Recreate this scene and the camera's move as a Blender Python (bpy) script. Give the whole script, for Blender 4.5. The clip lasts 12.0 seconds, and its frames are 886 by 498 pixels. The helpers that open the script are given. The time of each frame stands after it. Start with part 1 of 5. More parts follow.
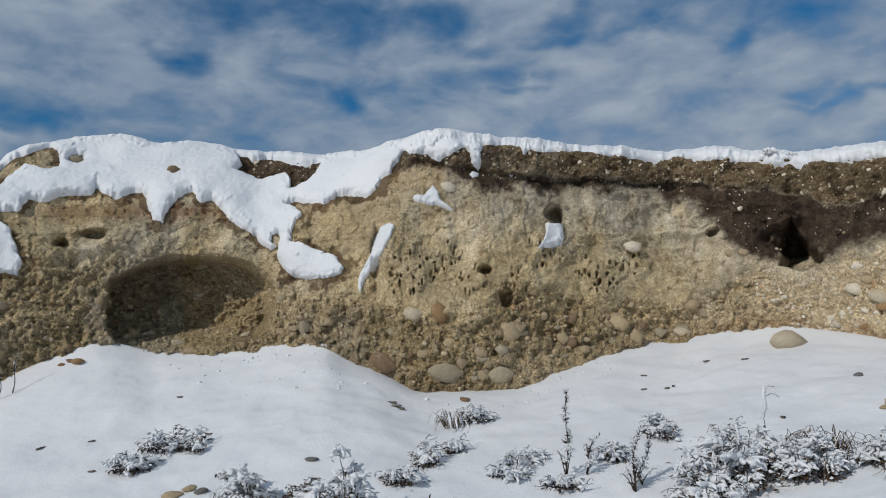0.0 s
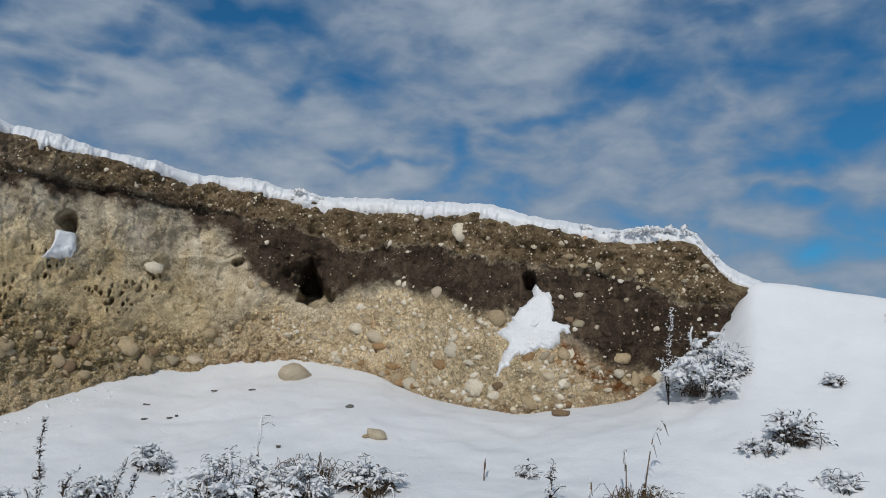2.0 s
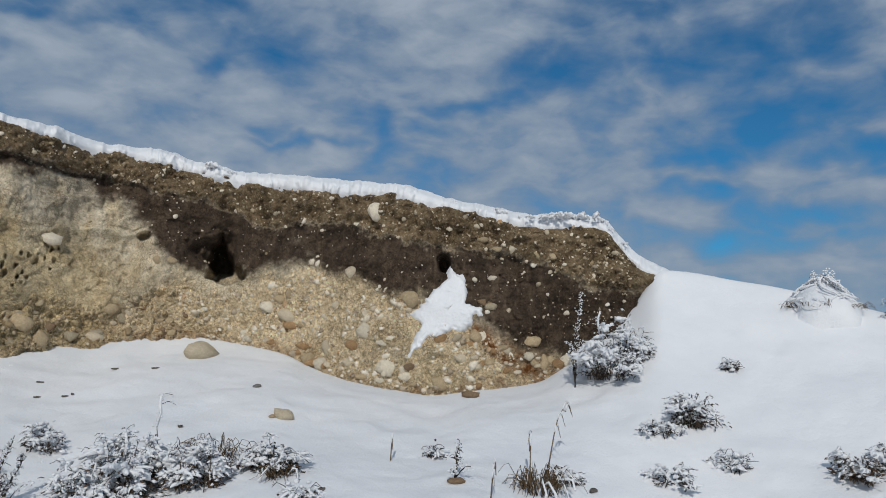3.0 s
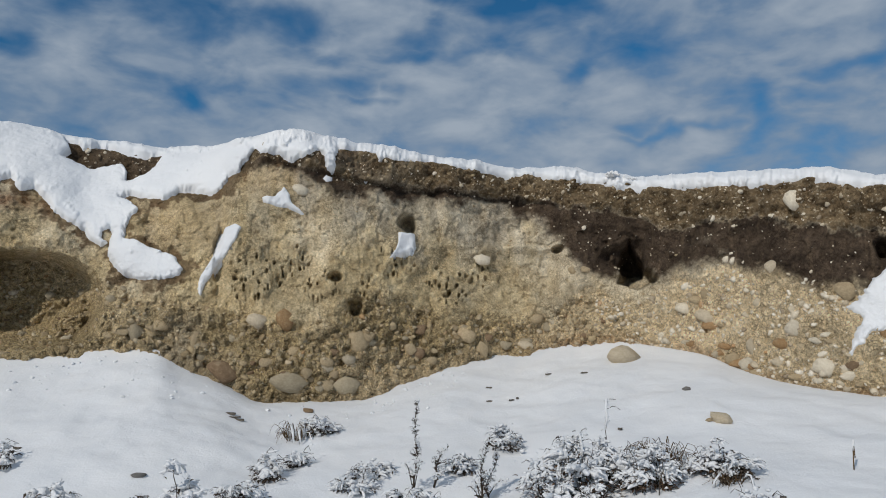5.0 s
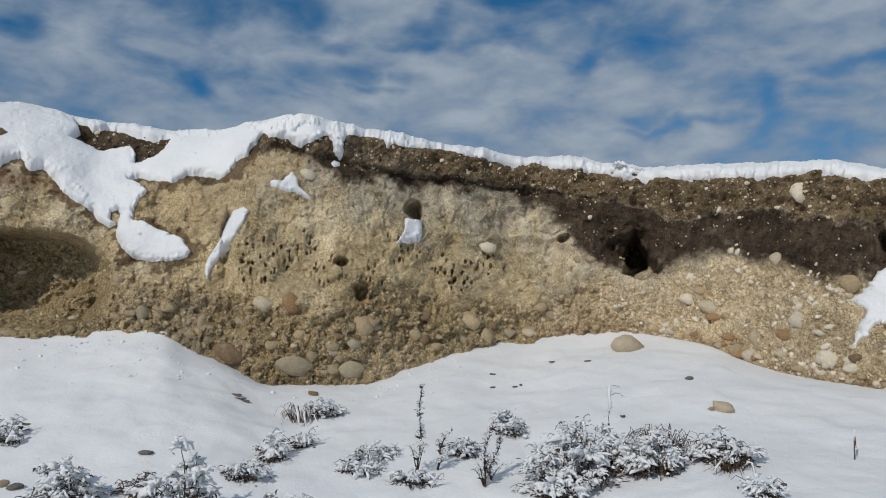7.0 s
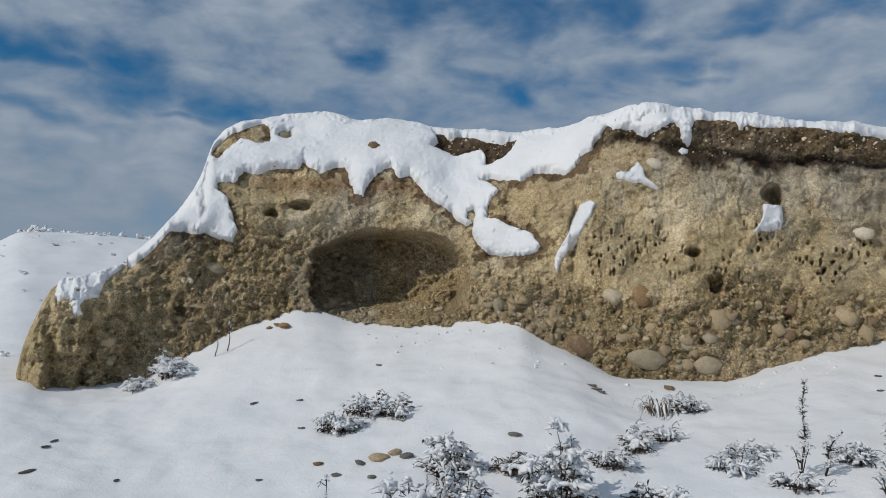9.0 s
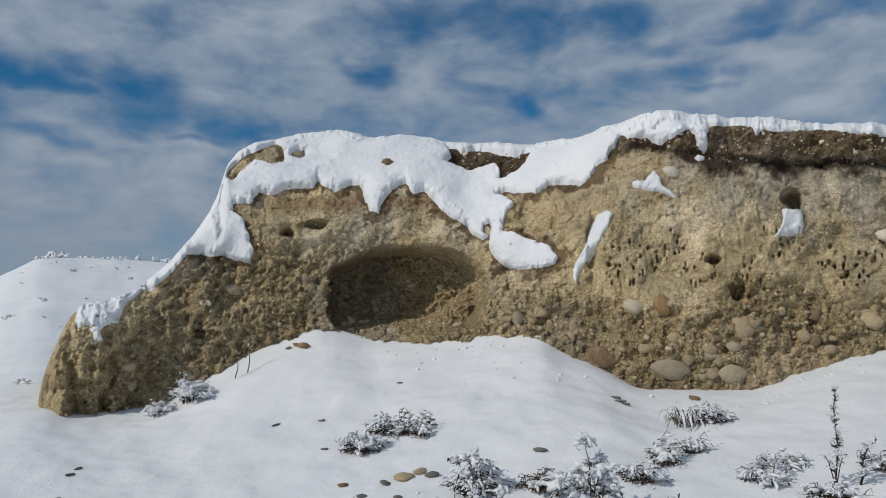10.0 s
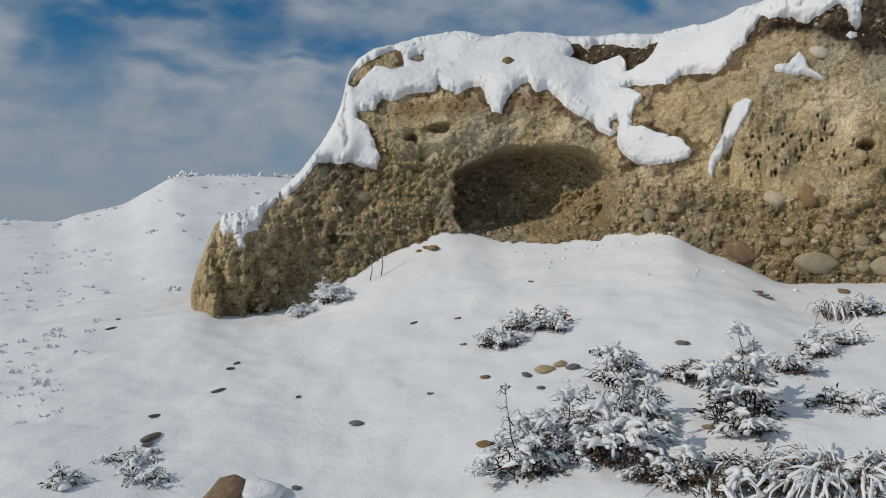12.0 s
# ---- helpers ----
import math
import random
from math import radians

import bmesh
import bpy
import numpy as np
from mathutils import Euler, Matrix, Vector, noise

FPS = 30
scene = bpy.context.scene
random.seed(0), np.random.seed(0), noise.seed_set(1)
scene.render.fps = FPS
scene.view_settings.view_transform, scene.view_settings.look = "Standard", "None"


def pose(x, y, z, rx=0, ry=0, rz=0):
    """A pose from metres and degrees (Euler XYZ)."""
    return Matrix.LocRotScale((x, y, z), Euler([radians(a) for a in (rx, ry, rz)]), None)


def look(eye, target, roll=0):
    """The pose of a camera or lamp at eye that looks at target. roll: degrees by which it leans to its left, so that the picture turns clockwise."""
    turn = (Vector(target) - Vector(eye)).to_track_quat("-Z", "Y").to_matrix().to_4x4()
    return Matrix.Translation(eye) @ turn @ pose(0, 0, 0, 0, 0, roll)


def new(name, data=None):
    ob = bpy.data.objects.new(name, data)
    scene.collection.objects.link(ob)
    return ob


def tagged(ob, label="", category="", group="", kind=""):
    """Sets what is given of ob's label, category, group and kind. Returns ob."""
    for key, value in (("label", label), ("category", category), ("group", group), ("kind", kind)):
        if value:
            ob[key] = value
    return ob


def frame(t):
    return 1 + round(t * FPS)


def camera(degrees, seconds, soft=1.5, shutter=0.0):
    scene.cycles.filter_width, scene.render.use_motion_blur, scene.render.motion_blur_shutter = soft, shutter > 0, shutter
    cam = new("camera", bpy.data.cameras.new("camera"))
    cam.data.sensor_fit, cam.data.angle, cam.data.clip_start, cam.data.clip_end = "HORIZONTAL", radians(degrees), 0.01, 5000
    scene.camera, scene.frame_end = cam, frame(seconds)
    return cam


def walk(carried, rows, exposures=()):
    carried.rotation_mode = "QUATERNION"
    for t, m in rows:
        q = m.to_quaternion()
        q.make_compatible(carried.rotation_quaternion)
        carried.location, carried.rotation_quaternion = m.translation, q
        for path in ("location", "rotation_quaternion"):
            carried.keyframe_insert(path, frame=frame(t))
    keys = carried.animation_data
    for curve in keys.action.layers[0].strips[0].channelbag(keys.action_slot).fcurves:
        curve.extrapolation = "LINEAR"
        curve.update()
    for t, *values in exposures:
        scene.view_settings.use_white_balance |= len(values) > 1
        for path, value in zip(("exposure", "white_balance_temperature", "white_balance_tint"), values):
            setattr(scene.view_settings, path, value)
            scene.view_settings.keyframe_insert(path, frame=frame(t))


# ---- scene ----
cam = camera(59.4, 12.0, soft=1.0)
PATH = [
    (0, (0.021, -0.011, 1.499), (0.02, 1.974, 1.743), -1.3),
    (0.5, (-0.086, 0.018, 1.507), (-0.285, 1.993, 1.755), -0.3),
    (1, (-0.123, 0.051, 1.468), (-0.447, 2.016, 1.65), -0.2),
    (1.3, (-0.056, 0.035, 1.463), (-0.122, 2.023, 1.671), -1.5),
    (1.4, (-0.014, 0.035, 1.469), (0.097, 2.019, 1.7), -1.6),
    (1.5, (0.03, 0.051, 1.476), (0.35, 2.009, 1.723), -1.4),
    (1.8, (0.127, 0.082, 1.471), (0.999, 1.857, 1.767), -0.8),
    (2, (0.16, 0.103, 1.462), (1.248, 1.75, 1.786), 1.0),
    (2.5, (0.211, 0.113, 1.452), (1.485, 1.625, 1.752), 2.9),
    (2.7, (0.217, 0.108, 1.449), (1.492, 1.621, 1.744), 2.3),
    (4.3, (0.102, 0.124, 1.485), (1.051, 1.871, 1.708), -0.4),
    (4.5, (0.059, 0.133, 1.491), (0.853, 1.953, 1.727), 0.1),
    (5, (-0.044, 0.121, 1.493), (0.356, 2.062, 1.759), -0.2),
    (5.5, (-0.08, 0.112, 1.481), (0.126, 2.082, 1.761), -0.1),
    (6, (-0.091, 0.093, 1.468), (0.075, 2.062, 1.78), 1.5),
    (6.5, (-0.079, 0.087, 1.469), (0.2, 2.045, 1.766), 2.1),
    (7, (-0.067, 0.1, 1.46), (0.324, 2.047, 1.701), 0.8),
    (7.5, (-0.115, 0.093, 1.456), (0.092, 2.068, 1.691), 0.5),
    (7.7, (-0.138, 0.076, 1.454), (-0.097, 2.06, 1.704), 0.7),
    (9.3, (-0.295, 0.157, 1.37), (-0.723, 2.098, 1.594), 2.2),
    (9.5, (-0.304, 0.154, 1.383), (-0.729, 2.095, 1.613), 2.0),
    (10, (-0.312, 0.166, 1.394), (-0.767, 2.096, 1.653), 0.5),
    (10.5, (-0.31, 0.168, 1.424), (-0.77, 2.091, 1.728), -0.6),
    (11, (-0.323, 0.207, 1.37), (-0.784, 2.136, 1.631), 0.1),
    (11.5, (-0.336, 0.186, 1.366), (-0.859, 2.105, 1.581), 0.1),
    (12, (-0.468, 0.141, 1.312), (-1.195, 2.004, 1.342), -0.7),
]
walk(cam, [(t, look(eye, target, roll)) for t, eye, target, roll in PATH],
     exposures=[(0, -0.08, 6150, 10), (2.7, -0.08, 6150, 10), (4.4, -0.04, 6250, 10), (7.7, -0.04, 6280, 10), (10.5, -0.07, 6270, 10), (12, -0.10, 6550, 10)])

# ---------------------------------------------------------------- light
world = bpy.data.worlds.new("overcast_sky")
scene.world = world
world.use_nodes = True
SUN_AZ, SUN_EL = -138.0, 33.0          # where the sun stands: degrees from +y towards +x, and above the horizon


def wire(nt, a, b):
    nt.links.new(a, b)


def node(nt, kind, **inputs):
    n = nt.nodes.new(kind)
    for k, v in inputs.items():
        if k[0] == "_":
            n.inputs[int(k[1:])].default_value = v
        else:
            n.inputs[k.replace("_", " ")].default_value = v
    return n


def ramp(nt, fac, stops):
    r = nt.nodes.new("ShaderNodeValToRGB")
    e = r.color_ramp.elements
    while len(e) < len(stops):
        e.new(0.5)
    for el, (p, c) in zip(e, stops):
        el.position = p
        el.color = (*c, 1) if isinstance(c, tuple) else (c, c, c, 1)
    wire(nt, fac, r.inputs[0])
    return r.outputs[0]


def mix(nt, fac, a, b, how="MIX"):
    m = nt.nodes.new("ShaderNodeMix")
    m.data_type, m.blend_type = "RGBA", how
    for s, v in ((m.inputs[0], fac), (m.inputs[6], a), (m.inputs[7], b)):
        if isinstance(v, bpy.types.NodeSocket):
            wire(nt, v, s)
        elif isinstance(v, tuple):
            s.default_value = (*v, 1)
        else:
            s.default_value = v if s == m.inputs[0] else (v, v, v, 1)
    return m.outputs[2]


def calc(nt, op, a, b=0.0, clamp=False):
    m = nt.nodes.new("ShaderNodeMath")
    m.operation, m.use_clamp = op, clamp
    for s, v in zip(m.inputs, (a, b)):
        if isinstance(v, bpy.types.NodeSocket):
            wire(nt, v, s)
        else:
            s.default_value = v
    return m.outputs[0]


def build_sky():
    nt = world.node_tree
    nt.nodes.clear()
    out = nt.nodes.new("ShaderNodeOutputWorld")
    bg = nt.nodes.new("ShaderNodeBackground")
    bg.inputs[1].default_value = 0.073
    sky = nt.nodes.new("ShaderNodeTexSky")
    sky.sky_type, sky.sun_disc = "NISHITA", False
    sky.sun_elevation, sky.sun_rotation = radians(SUN_EL), radians(SUN_AZ)
    sky.altitude, sky.air_density, sky.dust_density, sky.ozone_density = 900, 1.0, 0.6, 2.0
    # a cloud deck of long soft rolls, stirred so that their edges fray
    co = nt.nodes.new("ShaderNodeTexCoord").outputs["Generated"]
    sep = nt.nodes.new("ShaderNodeSeparateXYZ")
    wire(nt, co, sep.inputs[0])
    mp = nt.nodes.new("ShaderNodeMapping")
    mp.inputs["Location"].default_value = (0.35, 0.8, 0.3)
    mp.inputs["Rotation"].default_value = (0, radians(-7), 0)
    mp.inputs["Scale"].default_value = (1.0, 1.0, 2.1)
    wire(nt, co, mp.inputs[0])
    big = node(nt, "ShaderNodeTexNoise", Scale=4.6, Detail=4.0, Roughness=0.50, Distortion=0.35)
    wire(nt, mp.outputs[0], big.inputs[0])
    puff = node(nt, "ShaderNodeTexNoise", Scale=11.0, Detail=4.5, Roughness=0.52, Distortion=0.3)
    wire(nt, mp.outputs[0], puff.inputs[0])
    fray = node(nt, "ShaderNodeTexNoise", Scale=30.0, Detail=5.0, Roughness=0.6)
    wire(nt, mp.outputs[0], fray.inputs[0])
    cover = calc(nt, "ADD", calc(nt, "MULTIPLY", calc(nt, "SUBTRACT", big.outputs[0], 0.5), 0.85), calc(nt, "MULTIPLY", calc(nt, "SUBTRACT", puff.outputs[0], 0.5), 0.95))
    cover = calc(nt, "ADD", calc(nt, "ADD", cover, 0.61), calc(nt, "MULTIPLY", calc(nt, "SUBTRACT", fray.outputs[0], 0.5), 0.17))
    # bearing and height of the direction, in degrees, bent a little by the same stir
    stir = node(nt, "ShaderNodeTexNoise", Scale=8.0, Detail=3.0, Roughness=0.5)
    wire(nt, co, stir.inputs[0])
    two = nt.nodes.new("ShaderNodeSeparateColor")
    wire(nt, stir.outputs["Color"], two.inputs[0])
    az = calc(nt, "MULTIPLY", calc(nt, "ARCTAN2", sep.outputs[0], sep.outputs[1]), 180 / math.pi)
    el = calc(nt, "MULTIPLY", calc(nt, "ARCSINE", sep.outputs[2]), 180 / math.pi)
    az = calc(nt, "ADD", az, calc(nt, "MULTIPLY", calc(nt, "SUBTRACT", two.outputs[0], 0.5), 12.0))
    el = calc(nt, "ADD", el, calc(nt, "MULTIPLY", calc(nt, "SUBTRACT", two.outputs[1], 0.5), 7.0))
    rift = 0.0
    for a, e, wide, tall in RIFTS_LEFT + RIFTS_MID + RIFTS_RIGHT:
        u = calc(nt, "MULTIPLY", calc(nt, "SUBTRACT", az, a), 1 / wide)
        v = calc(nt, "MULTIPLY", calc(nt, "SUBTRACT", el, e), 1 / tall)
        q = calc(nt, "ADD", calc(nt, "MULTIPLY", u, u), calc(nt, "MULTIPLY", v, v))
        rift = calc(nt, "MAXIMUM", rift, calc(nt, "EXPONENT", calc(nt, "MULTIPLY", q, -0.7)))
    cover = calc(nt, "SUBTRACT", cover, calc(nt, "MULTIPLY", rift, RIFT_DEPTH))
    mask = ramp(nt, cover, [(0.16, 0.0), (0.36, 0.40), (0.58, 0.90), (0.75, 1.0)])
    cloud = ramp(nt, cover, [(0.30, (2.2, 3.1, 4.35)), (0.56, (3.05, 3.88, 4.95)), (0.85, (4.65, 5.35, 6.15))])
    blue = mix(nt, 1.0, sky.outputs[0], BLUE, "MULTIPLY")
    low = calc(nt, "SUBTRACT", 1.0, calc(nt, "MULTIPLY", sep.outputs[2], 3.7), True)
    west = calc(nt, "SUBTRACT", 0.85, calc(nt, "MULTIPLY", calc(nt, "ADD", sep.outputs[0], 0.2), 1.0), True)
    haze = mix(nt, calc(nt, "MULTIPLY", low, west), mix(nt, mask, blue, cloud), (3.75, 4.3, 4.95))
    wire(nt, haze, bg.inputs[0])
    wire(nt, bg.outputs[0], out.inputs[0])


BLUE = (0.25, 0.72, 0.92)
RIFT_DEPTH = 0.34
# rifts in the cloud: bearing, height above the horizon, half width and half height in degrees
RIFTS_LEFT = [(-45.0, 14.4, 2.6, 2.5), (-49.0, 14.3, 1.9, 1.0), (-34.9, 15.3, 3.2, 1.9), (-37.6, 13.3, 7.3, 0.6), (-28.0, 15.2, 2.6, 0.8), (-35.2, 17.4, 2.2, 1.2), (-42.5, 17.2, 5.2, 0.5), (-19.0, 20.2, 2.7, 0.6), (-13.5, 23.2, 5.0, 1.9), (-31.3, 14.5, 2.6, 0.4), (-18.0, 19.7, 2.2, 0.8)]
RIFTS_MID = [(-8.5, 23.6, 4.0, 1.4), (10.4, 23.0, 3.6, 0.8), (0.1, 24.2, 3.4, 1.3), (-7.4, 18.7, 0.9, 0.6), (4.5, 18.9, 3.0, 1.2), (6.2, 17.7, 3.1, 0.4), (10.2, 22.1, 3.4, 0.5), (22.3, 20.4, 1.6, 0.7), (25.3, 16.8, 2.4, 0.5), (28.7, 22.6, 3.4, 1.5), (18.0, 24.9, 4.6, 0.8), (2.3, 21.6, 2.7, 1.0), (16.4, 22.0, 2.2, 0.8), (9.4, 18.6, 1.8, 0.8), (27.7, 16.0, 3.9, 0.4)]
RIFTS_RIGHT = [(33.7, 16.7, 2.2, 1.6), (38.6, 16.9, 2.2, 0.8), (42.4, 18.7, 3.5, 0.6), (46.2, 22.0, 2.7, 1.5), (49.6, 21.6, 3.6, 2.1), (52.6, 19.2, 2.9, 1.5), (57.1, 21.3, 3.6, 1.5), (61.4, 22.9, 4.5, 2.3), (62.5, 16.8, 2.4, 2.3), (59.5, 14.6, 2.6, 1.3), (68.8, 14.5, 2.6, 0.7), (65.5, 23.5, 2.3, 2.5), (59.1, 12.3, 2.6, 0.6), (65.6, 10.4, 4.2, 0.9), (60.9, 9.1, 5.5, 0.9), (52.9, 24.9, 3.7, 1.2)]
build_sky()

sun = new("sun", bpy.data.lights.new("sun", "SUN"))
sun.data.energy, sun.data.angle, sun.data.color = 2.14, radians(1.0), (1.0, 0.92, 0.80)
sun.matrix_world = look((0, 0, 0), (-math.sin(radians(SUN_AZ)) * math.cos(radians(SUN_EL)), -math.cos(radians(SUN_AZ)) * math.cos(radians(SUN_EL)), -math.sin(radians(SUN_EL))))


# ---------------------------------------------------------------- materials
def material(name, rough=0.9, spec=0.3):
    m = bpy.data.materials.new(name)
    m.use_nodes = True
    b = m.node_tree.nodes["Principled BSDF"]
    b.inputs["Roughness"].default_value = rough
    b.inputs["Specular IOR Level"].default_value = spec
    return m, m.node_tree, b


def noise_tex(nt, scale, detail=5.0, rough=0.55, kind="Object"):
    co = nt.nodes.new("ShaderNodeTexCoord").outputs[kind]
    n = node(nt, "ShaderNodeTexNoise", Scale=scale, Detail=detail, Roughness=rough)
    wire(nt, co, n.inputs[0])
    return n.outputs[0]


def bump(nt, b, height, strength, distance):
    n = node(nt, "ShaderNodeBump", Strength=strength, Distance=distance)
    wire(nt, height, n.inputs["Height"])
    wire(nt, n.outputs[0], b.inputs["Normal"])
    return n


def attr(nt, name):
    a = nt.nodes.new("ShaderNodeAttribute")
    a.attribute_name = name
    return a.outputs["Fac"]


def snow_material(name, grain):
    m, nt, b = material(name, 0.75, 0.25)
    c = ramp(nt, noise_tex(nt, 1.7, 4), [(0.3, (0.75, 0.77, 0.80)), (0.7, (0.83, 0.84, 0.855))])
    wire(nt, c, b.inputs["Base Color"])
    h = calc(nt, "ADD", calc(nt, "MULTIPLY", noise_tex(nt, 9.0, 5, 0.5), 0.7), calc(nt, "MULTIPLY", noise_tex(nt, 70.0, 3, 0.6), grain))
    bump(nt, b, h, 0.45, 0.03)
    return m


def earth_material():
    m, nt, b = material("layered_earth", 0.95, 0.15)
    broad, mid, fine = noise_tex(nt, 1.6, 5), noise_tex(nt, 9.0, 6, 0.6), noise_tex(nt, 55.0, 8, 0.76)
    co = nt.nodes.new("ShaderNodeTexCoord").outputs["Object"]
    vor = node(nt, "ShaderNodeTexVoronoi", Scale=20.0, Randomness=1.0)
    wire(nt, co, vor.inputs["Vector"])
    grit = node(nt, "ShaderNodeTexVoronoi", Scale=75.0, Randomness=1.0)
    wire(nt, co, grit.inputs["Vector"])
    silt = ramp(nt, mid, [(0.28, (0.41, 0.315, 0.18)), (0.52, (0.60, 0.485, 0.30)), (0.74, (0.70, 0.59, 0.395))])
    pale = ramp(nt, mid, [(0.28, (0.46, 0.385, 0.28)), (0.5, (0.63, 0.55, 0.42)), (0.75, (0.76, 0.685, 0.55))])
    base = mix(nt, attr(nt, "pale"), silt, pale)
    # pebbly layer: pebbles of many greys and tans in a sandy matrix
    peb = ramp(nt, vor.outputs["Color"], [(0.15, (0.28, 0.212, 0.118)), (0.45, (0.50, 0.395, 0.235)), (0.75, (0.62, 0.50, 0.315)), (0.95, (0.72, 0.61, 0.43))])
    gravel = mix(nt, ramp(nt, vor.outputs["Distance"], [(0.30, 0.9), (0.62, 0.0)]), ramp(nt, fine, [(0.3, (0.34, 0.255, 0.138)), (0.7, (0.62, 0.49, 0.285))]), peb)
    gravel_pale = mix(nt, 0.55, mix(nt, 1.0, gravel, (2.35, 2.32, 2.42), "MULTIPLY"), pale)
    base = mix(nt, attr(nt, "gravel"), base, mix(nt, attr(nt, "pale"), gravel, gravel_pale))
    ash = ramp(nt, mid, [(0.3, (0.38, 0.325, 0.25)), (0.7, (0.60, 0.54, 0.445))])
    base = mix(nt, attr(nt, "ashen"), base, ash)
    iron = mix(nt, ramp(nt, mid, [(0.35, 0.2), (0.6, 1.0)]), base, (0.23, 0.095, 0.030))
    base = mix(nt, attr(nt, "iron"), base, iron)
    mp = nt.nodes.new("ShaderNodeMapping")
    mp.inputs["Scale"].default_value = (9.0, 9.0, 1.1)
    wire(nt, co, mp.inputs[0])
    streak = node(nt, "ShaderNodeTexNoise", Scale=1.6, Detail=6.0, Roughness=0.62)
    wire(nt, mp.outputs[0], streak.inputs[0])
    hum = ramp(nt, mid, [(0.3, (0.040, 0.029, 0.022)), (0.7, (0.110, 0.080, 0.058))])
    hum = mix(nt, ramp(nt, streak.outputs[0], [(0.52, 0.0), (0.70, 0.65)]), hum, (0.17, 0.125, 0.085))
    base = mix(nt, attr(nt, "humus"), base, hum)
    soil = mix(nt, ramp(nt, grit.outputs["Color"], [(0.74, 0.0), (0.90, 0.8)]), ramp(nt, mid, [(0.3, (0.085, 0.058, 0.034)), (0.5, (0.19, 0.138, 0.083)), (0.72, (0.30, 0.23, 0.145))]), (0.34, 0.29, 0.21))
    base = mix(nt, attr(nt, "soil"), base, soil)
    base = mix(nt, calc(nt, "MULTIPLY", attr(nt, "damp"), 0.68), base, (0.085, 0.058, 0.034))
    warp = nt.nodes.new("ShaderNodeTexNoise")
    warp.inputs["Scale"].default_value = 14.0
    wire(nt, co, warp.inputs[0])
    shift = nt.nodes.new("ShaderNodeVectorMath")
    shift.operation = "MULTIPLY_ADD"
    wire(nt, warp.outputs["Color"], shift.inputs[0])
    shift.inputs[1].default_value = (0.06, 0.06, 0.06)
    wire(nt, co, shift.inputs[2])
    crumb = node(nt, "ShaderNodeTexVoronoi", Scale=34.0, Randomness=1.0)
    crumb.feature = "DISTANCE_TO_EDGE"
    wire(nt, shift.outputs[0], crumb.inputs["Vector"])
    cell = node(nt, "ShaderNodeTexVoronoi", Scale=34.0, Randomness=1.0)
    wire(nt, shift.outputs[0], cell.inputs["Vector"])
    crack = ramp(nt, crumb.outputs["Distance"], [(0.0, 0.0), (0.10, 1.0)])
    crusty = ramp(nt, noise_tex(nt, 4.3, 5, 0.6), [(0.42, 0.0), (0.60, 1.0)])
    # crevices between the crumbs: their shade is put into the base colour
    base = mix(nt, crusty, base, mix(nt, 1.0, base, mix(nt, crack, (0.58, 0.54, 0.50), (1.08, 1.08, 1.08)), "MULTIPLY"))
    # tone per crumb stands in for facets that catch more or less sun
    base = mix(nt, 1.0, base, ramp(nt, cell.outputs["Color"], [(0.1, 0.88), (0.9, 1.18)]), "MULTIPLY")
    tone = ramp(nt, broad, [(0.3, (0.74, 0.735, 0.70)), (0.7, (1.14, 1.125, 1.075))])
    base = mix(nt, 1.0, base, tone, "MULTIPLY")
    grain = mix(nt, calc(nt, "MULTIPLY", attr(nt, "gravel"), calc(nt, "SUBTRACT", 1.0, calc(nt, "MULTIPLY", attr(nt, "pale"), 0.8))), ramp(nt, fine, [(0.34, 0.56), (0.5, 1.02), (0.66, 1.32)]), ramp(nt, fine, [(0.36, 0.48), (0.5, 1.04), (0.64, 1.42)]))
    base = mix(nt, 1.0, base, grain, "MULTIPLY")
    wire(nt, base, b.inputs["Base Color"])
    h = calc(nt, "ADD", calc(nt, "MULTIPLY", mid, 0.22), calc(nt, "ADD", calc(nt, "MULTIPLY", fine, 0.85), calc(nt, "MULTIPLY", noise_tex(nt, 170.0, 3, 0.6), 0.16)))
    h = calc(nt, "ADD", h, calc(nt, "MULTIPLY", calc(nt, "MULTIPLY", vor.outputs["Distance"], attr(nt, "gravel")), -0.9))
    h = calc(nt, "ADD", h, calc(nt, "MULTIPLY", calc(nt, "MULTIPLY", grit.outputs["Distance"], calc(nt, "ADD", attr(nt, "gravel"), 0.25)), -0.34))
    h = calc(nt, "ADD", h, calc(nt, "MULTIPLY", calc(nt, "MULTIPLY", crack, crusty), 0.22))
    h = calc(nt, "ADD", h, calc(nt, "MULTIPLY", cell.outputs["Color"], 0.16))
    patchy = ramp(nt, noise_tex(nt, 3.2, 4), [(0.40, 0.45), (0.60, 1.0)])
    rug = bump(nt, b, h, 1.0, 0.040)
    wire(nt, calc(nt, "MAXIMUM", patchy, attr(nt, "gravel")), rug.inputs["Strength"])
    return m


